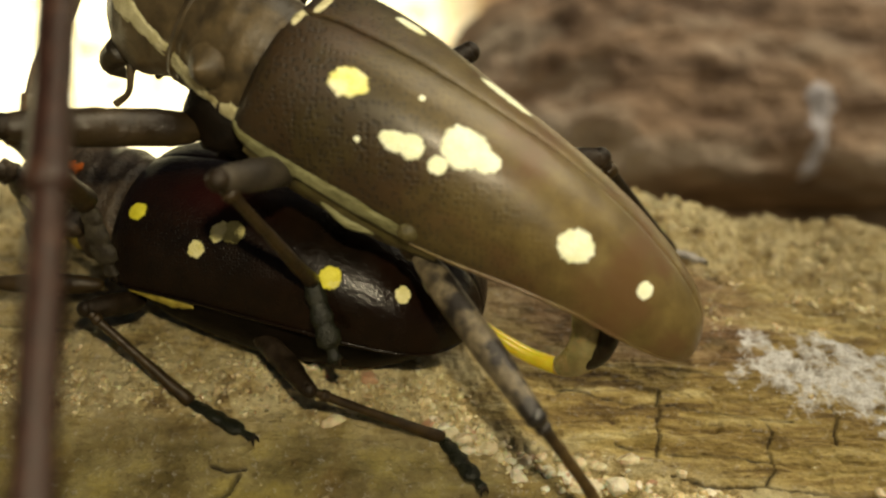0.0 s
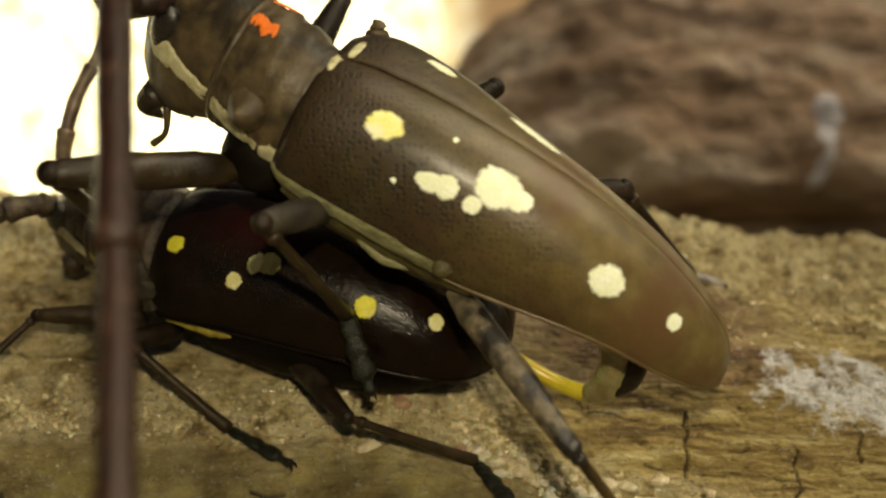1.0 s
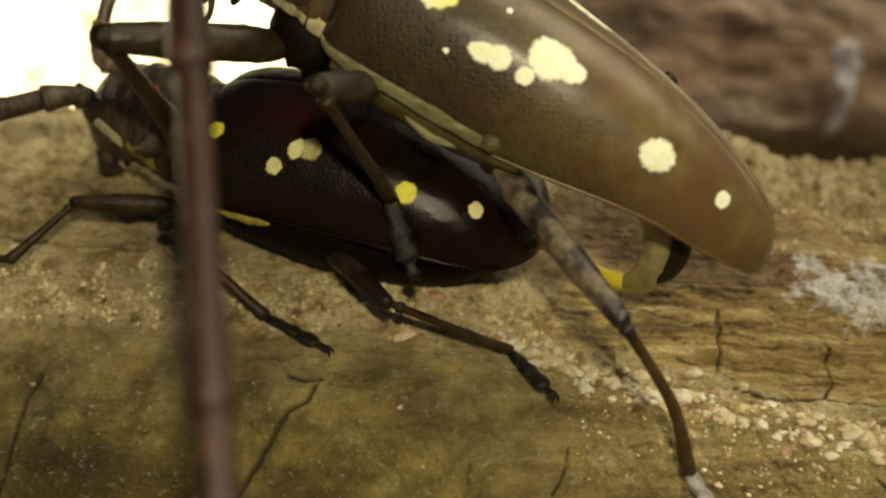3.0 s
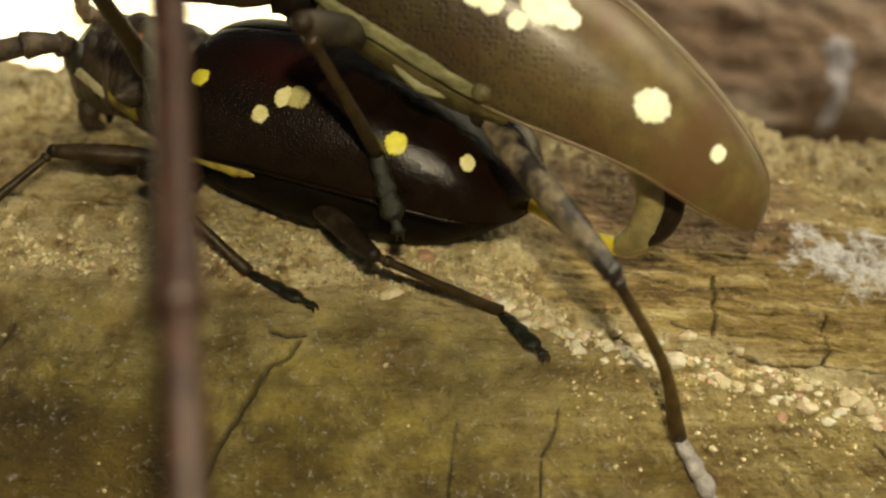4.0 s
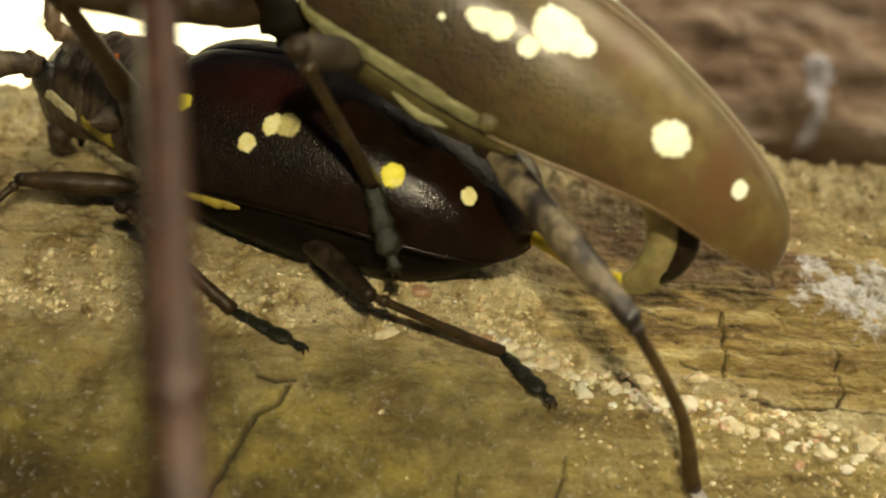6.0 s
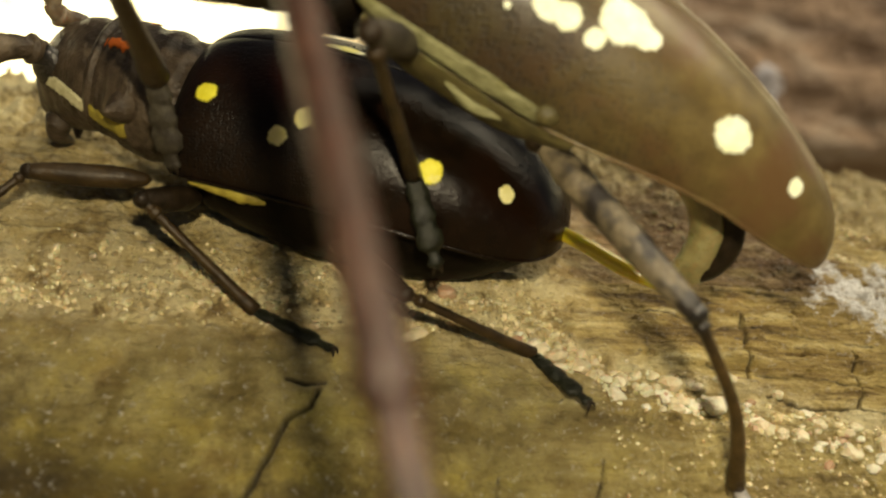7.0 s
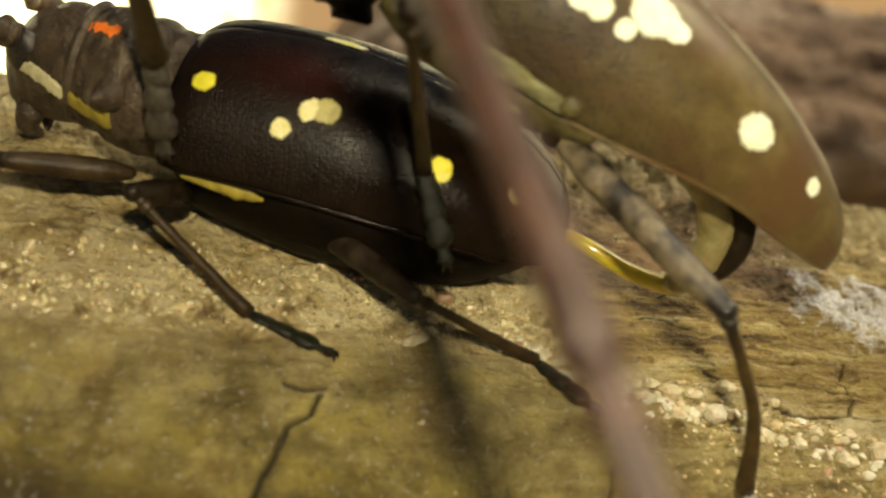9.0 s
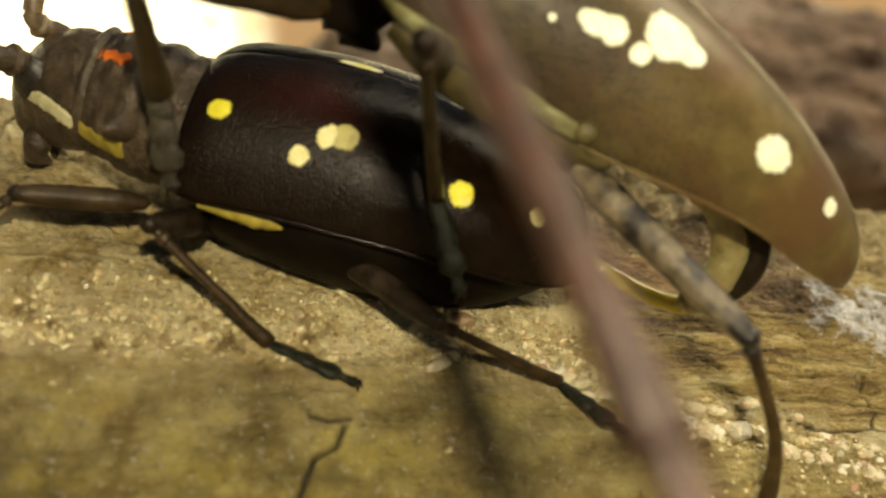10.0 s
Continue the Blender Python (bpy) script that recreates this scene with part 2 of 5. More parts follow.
def wood_material():
    """Weathered log: sandy crust, bare grained wood, greenish worn skin and white mould, told apart by the mesh's own zones."""
    m = bpy.data.materials.new("weathered_log_wood")
    m.use_nodes = True
    n, l = m.node_tree.nodes, m.node_tree.links
    b = n["Principled BSDF"]
    co = n.new("ShaderNodeTexCoord")

    def noisy(s, stretch=(1, 1, 1), detail=7.0):
        mp = n.new("ShaderNodeMapping")
        mp.inputs["Scale"].default_value = stretch
        l.new(co.outputs["Object"], mp.inputs["Vector"])
        t = n.new("ShaderNodeTexNoise")
        t.inputs["Scale"].default_value, t.inputs["Detail"].default_value, t.inputs["Roughness"].default_value = s, detail, 0.65
        l.new(mp.outputs[0], t.inputs["Vector"])
        return t.outputs["Fac"]

    def ramp(src, *stops):
        r = n.new("ShaderNodeValToRGB")
        e = r.color_ramp.elements
        while len(e) < len(stops):
            e.new(0.5)
        for k, (p, c) in zip(e, stops):
            k.position, k.color = p, (*c, 1)
        l.new(src, r.inputs[0])
        return r.outputs[0]

    def mix(fac, a, c, blend="MIX"):
        mx = n.new("ShaderNodeMix")
        mx.data_type, mx.blend_type = "RGBA", blend
        if isinstance(fac, float):
            mx.inputs[0].default_value = fac
        else:
            l.new(fac, mx.inputs[0])
        l.new(a, mx.inputs[6])
        l.new(c, mx.inputs[7])
        return mx.outputs[2]

    def mix_float(a, c):
        mu = n.new("ShaderNodeMath")
        mu.operation = "MULTIPLY"
        l.new(a, mu.inputs[0])
        l.new(c, mu.inputs[1])
        return mu.outputs[0]

    at = n.new("ShaderNodeAttribute")
    at.attribute_name = "zone"
    sep = n.new("ShaderNodeSeparateColor")
    l.new(at.outputs["Color"], sep.inputs[0])
    bare = ramp(noisy(760, (0.09, 1, 1), 10.0), (0.34, (0.13, 0.076, 0.0224)), (0.44, (0.42, 0.305, 0.1)), (0.54, (0.64, 0.51, 0.2)), (0.66, (0.88, 0.8, 0.448)))
    rotten = n.new("ShaderNodeAttribute")
    rotten.attribute_name = "rot"
    crumbs = ramp(noisy(900, (0.4, 1, 1), 8.0), (0.36, (0.09, 0.045, 0.025)), (0.5, (0.34, 0.2, 0.12)), (0.64, (0.6, 0.43, 0.3)))
    bare = mix(rotten.outputs["Fac"], bare, crumbs)
    reddish = ramp(noisy(150, (0.3, 1, 1), 6.0), (0.55, (1, 1, 1)), (0.68, (0.62, 0.42, 0.36)))
    bare = mix(0.8, bare, reddish, "MULTIPLY")
    skin = ramp(noisy(210, (1, 1, 1), 9.0), (0.36, (0.09, 0.068, 0.018)), (0.48, (0.25, 0.205, 0.06)), (0.6, (0.48, 0.42, 0.16)))
    green = ramp(noisy(70), (0.46, (0, 0, 0)), (0.62, (1, 1, 1)))
    moss = ramp(noisy(600), (0.3, (0.11, 0.088, 0.016)), (0.7, (0.27, 0.22, 0.048)))
    skin = mix(green, skin, moss)
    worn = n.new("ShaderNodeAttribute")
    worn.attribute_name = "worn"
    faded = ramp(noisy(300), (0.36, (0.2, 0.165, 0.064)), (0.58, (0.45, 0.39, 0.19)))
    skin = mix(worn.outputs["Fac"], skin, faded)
    rust = n.new("ShaderNodeRGB")
    rust.outputs[0].default_value = (0.26, 0.145, 0.03, 1)
    pocks = ramp(noisy(1500, (1, 1, 1), 5.0), (0.34, (0.4, 0.34, 0.2)), (0.44, (1, 1, 1)), (0.62, (1, 1, 1)), (0.72, (1.4, 1.4, 1.08)))
    skin = mix(0.55, skin, pocks, "MULTIPLY")
    skin = mix(ramp(noisy(120), (0.52, (0, 0, 0)), (0.68, (0.75, 0.75, 0.75))), skin, rust.outputs[0])
    blotch = ramp(noisy(430, (0.8, 1, 1), 6.0), (0.38, (0.5, 0.43, 0.24)), (0.5, (1, 1, 1)), (0.6, (1.3, 1.28, 0.92)))
    skin = mix(0.75, skin, blotch, "MULTIPLY")
    damp = n.new("ShaderNodeAttribute")
    damp.attribute_name = "damp"
    dark = ramp(noisy(240), (0.36, (0.05, 0.033, 0.0048)), (0.62, (0.17, 0.12, 0.016)))
    skin = mix(damp.outputs["Fac"], skin, dark)
    crust = ramp(noisy(620), (0.34, (0.24, 0.165, 0.068)), (0.44, (0.63, 0.505, 0.245)), (0.56, (0.9, 0.81, 0.5)))
    mould = ramp(noisy(1300), (0.36, (0.45, 0.43, 0.4)), (0.52, (0.9, 0.9, 0.91)))
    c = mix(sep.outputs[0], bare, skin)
    c = mix(sep.outputs[1], c, crust)
    spread = n.new("ShaderNodeMath")
    spread.operation = "MULTIPLY_ADD"
    l.new(noisy(2600), spread.inputs[0])
    spread.inputs[1].default_value = 0.8
    twice = n.new("ShaderNodeMath")
    twice.operation = "MULTIPLY"
    twice.inputs[1].default_value = 0.45
    l.new(sep.outputs[2], twice.inputs[0])
    l.new(twice.outputs[0], spread.inputs[2])
    stain = ramp(noisy(38, (0.6, 1, 1)), (0.36, (0.62, 0.55, 0.45)), (0.6, (1, 1, 1)))
    c = mix(0.55, c, stain, "MULTIPLY")
    specks = ramp(noisy(2600), (0.7, (0, 0, 0)), (0.78, (1, 1, 1)))
    pale = n.new("ShaderNodeRGB")
    pale.outputs[0].default_value = (0.62, 0.55, 0.38, 1)
    c = mix(mix_float(specks, sep.outputs[1]), c, pale.outputs[0])
    dirt = ramp(noisy(260, (0.5, 1, 1)), (0.3, (0.4, 0.33, 0.25)), (0.5, (1, 1, 1)))
    c = mix(0.6, c, dirt, "MULTIPLY")
    lines = ramp(noisy(3400, (0.07, 1, 1), 5.0), (0.38, (0.28, 0.2, 0.13)), (0.46, (1, 1, 1)), (0.6, (1, 1, 1)), (0.72, (1.35, 1.33, 1.3)))
    barely = ramp(sep.outputs[0], (0.2, (0.6, 0.6, 0.6)), (0.9, (0.08, 0.08, 0.08)))
    half = ramp(sep.outputs[1], (0.2, (1, 1, 1)), (1.0, (0.35, 0.35, 0.35)))
    barely = mix_float(barely, half)
    c = mix(barely, c, lines, "MULTIPLY")
    pores = ramp(noisy(2600, (0.5, 1, 1), 4.0), (0.36, (0.3, 0.24, 0.17)), (0.45, (1, 1, 1)))
    c = mix(mix_float(barely, barely), c, pores, "MULTIPLY")
    c = mix(ramp(spread.outputs[0], (0.46, (0, 0, 0)), (0.8, (1, 1, 1))), c, mould)
    soil = n.new("ShaderNodeRGB")
    soil.outputs[0].default_value = (0.03, 0.02, 0.01, 1)
    c = mix(at.outputs["Alpha"], c, soil.outputs[0])
    l.new(c, b.inputs["Base Color"])
    gloss = n.new("ShaderNodeMapRange")
    l.new(noisy(700), gloss.inputs[0])
    gloss.inputs[1].default_value, gloss.inputs[2].default_value, gloss.inputs[3].default_value, gloss.inputs[4].default_value = 0.3, 0.7, 0.75, 0.36
    l.new(gloss.outputs[0], b.inputs["Roughness"])
    b.inputs["Specular IOR Level"].default_value = 0.5
    b1 = n.new("ShaderNodeBump")
    b1.inputs["Strength"].default_value, b1.inputs["Distance"].default_value = 1.0, 0.0006
    l.new(noisy(1100, (0.14, 1, 1)), b1.inputs["Height"])
    b2 = n.new("ShaderNodeBump")
    b2.inputs["Strength"].default_value, b2.inputs["Distance"].default_value = 1.0, 0.0005
    l.new(noisy(2600), b2.inputs["Height"])
    l.new(b1.outputs[0], b2.inputs["Normal"])
    l.new(b2.outputs[0], b.inputs["Normal"])
    return m


WOOD = wood_material()


def backdrop_material():
    """Glow that paints sunlit open ground far behind: blown-out cream with warm blotches, and the shade under trees
    beside it as brown.
    """
    m = bpy.data.materials.new("sunlit_distance_glow")
    m.use_nodes = True
    n, l = m.node_tree.nodes, m.node_tree.links
    n.remove(n["Principled BSDF"])
    co = n.new("ShaderNodeTexCoord")
    t = n.new("ShaderNodeTexNoise")
    t.inputs["Scale"].default_value, t.inputs["Detail"].default_value, t.inputs["Roughness"].default_value = 22.0, 7.0, 0.65
    l.new(co.outputs["Object"], t.inputs["Vector"])
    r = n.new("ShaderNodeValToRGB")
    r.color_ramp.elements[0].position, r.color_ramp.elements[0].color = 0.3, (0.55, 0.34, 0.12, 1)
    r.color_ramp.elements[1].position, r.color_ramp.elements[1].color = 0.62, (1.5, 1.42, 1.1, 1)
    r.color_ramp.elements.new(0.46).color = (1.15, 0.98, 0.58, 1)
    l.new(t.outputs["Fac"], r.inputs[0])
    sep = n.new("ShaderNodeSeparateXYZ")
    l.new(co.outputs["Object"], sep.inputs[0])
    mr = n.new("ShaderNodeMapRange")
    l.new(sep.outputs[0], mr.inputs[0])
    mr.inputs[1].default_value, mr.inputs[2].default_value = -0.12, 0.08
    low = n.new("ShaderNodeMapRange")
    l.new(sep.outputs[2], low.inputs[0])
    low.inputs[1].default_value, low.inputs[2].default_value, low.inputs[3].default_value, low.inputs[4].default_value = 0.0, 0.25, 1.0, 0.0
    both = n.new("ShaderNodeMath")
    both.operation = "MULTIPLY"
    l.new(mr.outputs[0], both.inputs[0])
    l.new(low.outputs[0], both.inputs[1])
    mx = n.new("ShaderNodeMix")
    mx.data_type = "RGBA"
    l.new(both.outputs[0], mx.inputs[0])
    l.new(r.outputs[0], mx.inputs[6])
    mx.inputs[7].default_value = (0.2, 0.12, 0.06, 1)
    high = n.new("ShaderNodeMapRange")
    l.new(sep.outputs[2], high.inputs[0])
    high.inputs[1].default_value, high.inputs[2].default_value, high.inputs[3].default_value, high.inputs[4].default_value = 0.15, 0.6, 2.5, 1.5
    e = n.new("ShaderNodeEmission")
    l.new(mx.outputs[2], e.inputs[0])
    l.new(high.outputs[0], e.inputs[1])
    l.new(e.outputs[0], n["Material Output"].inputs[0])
    return m


BACKDROP = backdrop_material()

# ---- shape maths ----
def unit(v):
    v = np.asarray(v, float)
    return v / np.maximum(np.linalg.norm(v, axis=-1, keepdims=True), 1e-12)


def curve(xs, ys):
    """A smooth curve through control values (monotone cubic)."""
    xs, ys = np.asarray(xs, float), np.asarray(ys, float)
    h, d = np.diff(xs), np.diff(ys) / np.diff(xs)
    m = np.r_[d[0], np.where(d[1:] * d[:-1] > 0, 2 * d[1:] * d[:-1] / np.where(d[1:] + d[:-1] == 0, 1, d[1:] + d[:-1]), 0), d[-1]]

    def f(x):
        x = np.clip(np.asarray(x, float), xs[0], xs[-1])
        k = np.clip(np.searchsorted(xs, x, side="right") - 1, 0, len(h) - 1)
        t = (x - xs[k]) / h[k]
        return ys[k] * (1 + 2 * t) * (1 - t) ** 2 + m[k] * h[k] * t * (1 - t) ** 2 + ys[k + 1] * t * t * (3 - 2 * t) + m[k + 1] * h[k] * t * t * (t - 1)

    return f


def lattice(ix, iy, seed):
    h = (ix.astype(np.int64) * 374761393 + iy.astype(np.int64) * 668265263 + seed * 974711) & 0x7FFFFFFF
    h = ((h ^ (h >> 13)) * 1274126177) & 0x7FFFFFFF
    return ((h ^ (h >> 16)) & 0xFFFF) / 65535.0


def field(x, y, seed=0, octaves=4):
    """Smooth noise, -1 to 1, over the plane."""
    out, amp, tot = 0.0, 1.0, 0.0
    for o in range(octaves):
        fx, fy = np.floor(x), np.floor(y)
        u, v = x - fx, y - fy
        u, v = u * u * (3 - 2 * u), v * v * (3 - 2 * v)
        g = lambda a, c: lattice(fx + a, fy + c, seed + o * 17)
        out = out + amp * ((g(0, 0) * (1 - u) + g(1, 0) * u) * (1 - v) + (g(0, 1) * (1 - u) + g(1, 1) * u) * v)
        tot += amp
        amp *= 0.55
        x, y = x * 2.03 + 11.7, y * 2.03 + 5.3
    return 2 * out / tot - 1


LOG_R, LOG_Y, LOG_Z, LOG_DY, LOG_DZ = 4.355, 6.537, -3.843, -0.029, -0.067
GROOVE = curve([-7, -2.7, -1.2, -0.2, 0.2, 1.2, 2.4, 7], [1.98, 2.14, 2.08, 2.05, 2.2, 2.42, 2.56, 2.8])
CRACKS_SKIN = [
    ([(-1.15, 2.45), (-1.20, 2.55), (-1.30, 2.62), (-1.37, 2.78), (-1.47, 3.0), (-1.58, 3.3), (-1.6, 3.6)], 0.0095, 0.1),
    ([(-1.32, 2.40), (-1.22, 2.43), (-1.12, 2.41)], 0.0095, 0.04),
    ([(0.28, 2.7), (0.25, 2.86), (0.18, 2.98), (0.17, 3.2)], 0.006, 0.025),
    ([(-0.26, 2.84), (-0.3, 3.1), (-0.32, 3.5)], 0.006, 0.025),
    ([(-2.75, 2.5), (-2.8, 2.8), (-2.82, 3.3)], 0.0095, 0.05),
    ([(-3.4, 1.5), (-2.9, 1.55), (-2.3, 1.52), (-1.9, 1.58)], 0.0095, 0.05),
    ([(-3.4, 1.0), (-2.9, 1.08), (-2.4, 1.06)], 0.0095, 0.05),
    ([(2.0, 2.75), (2.1, 2.9), (2.06, 3.1)], 0.0095, 0.06),
]
CRACKS_WOOD = [
    ([(1.31, 1.66), (1.285, 1.76), (1.30, 1.82), (1.27, 1.9), (1.26, 2.0), (1.24, 2.12)], 0.008, 0.06),
    ([(1.93, 1.84), (1.95, 1.9), (1.92, 1.98), (1.91, 2.15), (1.84, 2.24)], 0.006, 0.05),
    ([(2.36, 1.7), (2.37, 1.76), (2.35, 1.83), (2.32, 1.96)], 0.006, 0.05),
    ([(1.3, 2.24), (1.5, 2.27), (1.8, 2.25), (2.0, 2.29), (2.3, 2.3), (3.0, 2.28)], 0.007, 0.035),
    ([(0.45, 1.66), (0.75, 1.72), (0.95, 1.76), (1.5, 1.79), (2.1, 1.8)], 0.006, 0.012),
    ([(0.5, 1.45), (0.9, 1.5), (1.4, 1.5), (1.7, 1.53)], 0.006, 0.012),
    ([(1.0, 2.06), (1.24, 2.1), (1.5, 2.08), (1.92, 2.1)], 0.006, 0.015),
]


def log_relief(x, s):
    """Height over the log's round (cm) and its zones (skin, crust, mould, split), at x along it and s round it from its crest towards the camera."""
    below = 1 / (1 + np.exp(-(s - GROOVE(x) + 0.16 * field(x * 2.5, s * 2.5, 91) + 0.1 * field(x * 9, s * 9, 27)) / 0.07))
    right = 1 / (1 + np.exp(-(x - 0.35 + 0.2 * field(x * 2, s * 2, 92)) / 0.12))
    sandy = np.exp(-(((s - GROOVE(x) + 0.16) / np.where(x < 0.2, 0.22, 0.10)) ** 2)) * (0.75 + 0.5 * field(x * 5, s * 5, 93))
    sandy = np.clip(sandy * 1.25, 0, 1)
    far = 1 / (1 + np.exp(-(0.55 - s + 0.25 * field(x * 1.5, s * 1.5, 94)) / 0.15))
    left_upper = np.clip((1 - right) * (1 - below), 0, 1)
    crust = np.clip(np.maximum(np.maximum(sandy, left_upper * (0.65 + 0.5 * field(x * 2.2, s * 4.5, 98))), far * (0.85 + 0.3 * field(x * 3, s * 3, 95))), 0, 1)
    d = ((x - 2.45) / 0.66) ** 2 + ((s - 1.42 - 0.12 * (x - 2.3)) / 0.36) ** 2
    mould = np.clip(1.45 - d + 1.1 * field(x * 6, s * 6, 96, 5), 0, 1) * np.clip(0.75 + 0.9 * field(x * 16, s * 16, 97), 0, 1)
    mould = np.clip((mould - 0.25) * 1.6, 0, 1)
    grain = field(x * 1.6 + 0.15 * s, s * 15, 1, 4)
    coarse = field(x * 0.9, s * 3.2, 2, 4)
    rough = field(x * 7, s * 7, 3, 4)
    fine = field(x * 24, s * 24, 4, 3)
    h = 0.05 * coarse
    fissure = 1 - np.abs(field(x * 0.9 + 0.2 * rough, s * 9 + 0.3 * rough, 21, 3))
    h = h - (1 - below) * (0.25 + 0.75 * right) * 0.026 * np.clip((fissure - 0.88) / 0.12, 0, 1) ** 1.5 * np.clip(0.5 + 1.3 * field(x * 2.3, s * 6, 33), 0, 1)
    h = h + (1 - below) * (0.018 * grain * (0.5 + 0.5 * right) + 0.012 * rough)
    h = h + below * (0.02 + 0.025 * right + 0.05 * right * rough + 0.02 * right * fine + 0.012 * field(x * 3, s * 3, 5) + 0.008 * field(x * 4, s * 14, 8) + 0.004 * fine)
    h = h + (1 - below) * 0.012 * field(x * 6, s * 34, 22, 3) * (0.4 + 0.6 * right)
    h = h + crust * (0.045 * rough + 0.036 * fine) + far * (0.17 * field(x * 3.2, s * 3.2, 6, 4) + 0.1 * field(x * 9, s * 9, 26, 3))
    q = 5 * field(x * 2.6 + 0.4 * rough, s * 10 + 0.25 * rough, 61, 3)
    step = np.floor(q) + np.clip((q - np.floor(q) - 0.72) / 0.28, 0, 1)
    h = h + (1 - below) * right * (1 - 0.7 * mould) * 0.014 * step
    h = h + mould * (0.012 + 0.012 * fine)
    h = h - 0.05 * (0.2 + 0.8 * right) * np.exp(-(((s - GROOVE(x)) / 0.06) ** 2)) * (0.6 + 0.4 * field(x * 3, s, 7))
    h = h + 0.27 * np.exp(-(((x - 1.7) / 0.8) ** 2) - ((s + 0.1) / 0.8) ** 2)
    split = np.zeros(np.shape(x))
    for line, width, deep in CRACKS_SKIN + CRACKS_WOOD:
        near = np.full(np.shape(x), 9.0)
        wob = 0.012 * field(x * 7, s * 9, 31)
        for (x0, s0), (x1, s1) in zip(line, line[1:]):
            dx, ds = x1 - x0, s1 - s0
            t = np.clip(((x - x0) * dx + (s - s0) * ds) / (dx * dx + ds * ds), 0, 1)
            near = np.minimum(near, np.hypot(x - x0 - t * dx + wob, s - s0 - t * ds + wob))
        cut = np.exp(-((near / width) ** 2))
        h = h - deep * cut
        split = np.maximum(split, cut)
    return h, below, crust, mould, split


def log_point(x, s, lift=0.0):
    x, s = np.asarray(x, float), np.asarray(s, float)
    h = log_relief(x, s)[0]
    a, r = s / LOG_R, LOG_R + h + lift
    return np.stack([x, LOG_Y + LOG_DY * x - r * np.sin(a), LOG_Z + LOG_DZ * x + r * np.cos(a)], -1)


class Frame:
    """A beetle's own axes: from the middle of the wing cases' front edge to their tip, its near side, its back."""

    def __init__(self, base, tip, roll):
        self.base, self.tip = np.array(base, float), np.array(tip, float)
        self.length = np.linalg.norm(self.tip - self.base)
        self.back = unit(self.tip - self.base)
        side = unit(np.cross(self.back, (0, 0, 1)))
        up = np.cross(side, self.back)
        c, q = math.cos(radians(roll)), math.sin(radians(roll))
        self.side, self.up = c * side - q * up, c * up + q * side

    def at(self, x, y, z):
        x, y, z = (np.asarray(v, float)[..., None] for v in (x, y, z))
        return self.base + x * self.back + y * self.side + z * self.up


CASE_W = curve([0, 0.03, 0.09, 0.25, 0.45, 0.65, 0.8, 0.9, 0.96, 0.99, 1.0], [0.80, 0.94, 0.99, 1.0, 0.985, 0.925, 0.81, 0.67, 0.49, 0.28, 0.02])
CASE_H = curve([0, 0.03, 0.1, 0.3, 0.5, 0.7, 0.85, 0.94, 0.985, 1.0], [0.80, 0.88, 0.95, 1.0, 0.97, 0.85, 0.66, 0.45, 0.22, 0.03])


F_CASE_W = curve([0, 0.03, 0.09, 0.25, 0.45, 0.65, 0.8, 0.9, 0.96, 0.99, 1.0], [0.80, 0.93, 0.97, 0.985, 1.0, 0.985, 0.92, 0.78, 0.56, 0.3, 0.02])


class Case:
    """One wing case: u runs from its front edge to its tip, v from the seam over the back to the side's rim."""

    def __init__(self, fr, width, height, hand, arch=0.06, under=90.0, square=0.9, shoulder=0.0, wide=CASE_W):
        self.fr, self.width, self.height, self.hand, self.arch, self.under, self.square, self.shoulder, self.wide = fr, width, height, hand, arch, radians(under), square, shoulder, wide

    def __call__(self, u, v):
        u, v = np.asarray(u, float), np.asarray(v, float)
        back = np.clip((u - 0.32) / 0.45, 0, 1)
        a = v * (self.under - (self.under - radians(90)) * back * back * (3 - 2 * back))
        y = self.width * self.wide(u) * np.sin(a) ** self.square
        z = self.height * CASE_H(u) * np.sign(np.cos(a)) * np.abs(np.cos(a)) ** self.square - 0.003 * np.exp(-((v / 0.03) ** 2))
        z = z + self.arch * np.sin(np.pi * np.clip(u, 0, 1)) - 0.01
        callus = 1 + self.shoulder * np.exp(-(((u - 0.05) / 0.3) ** 2)) * np.exp(-(((a - 0.8) / 0.5) ** 2))
        return self.fr.at(u * self.fr.length, self.hand * (y * callus + 0.002), z * callus)

    def normal(self, u, v):
        e = 1e-4
        n = np.cross(self(u + e, v) - self(u - e, v), self(u, v + e) - self(u, v - e))
        return unit(n) * -self.hand


MALE = Frame((-0.896, 4.681, 2.069), (1.29, 4.16, 0.787), 14.0)
FEMALE = Frame((-1.868, 5.482, 0.963), (0.228, 4.981, 0.590), 10.9)
M_NEAR, M_FAR = Case(MALE, 0.426, 0.502, 1, under=110.0), Case(MALE, 0.426, 0.502, -1, under=110.0, shoulder=0.3)
F_NEAR, F_FAR = (Case(FEMALE, 0.656, 0.600, h, wide=F_CASE_W) for h in (1, -1))

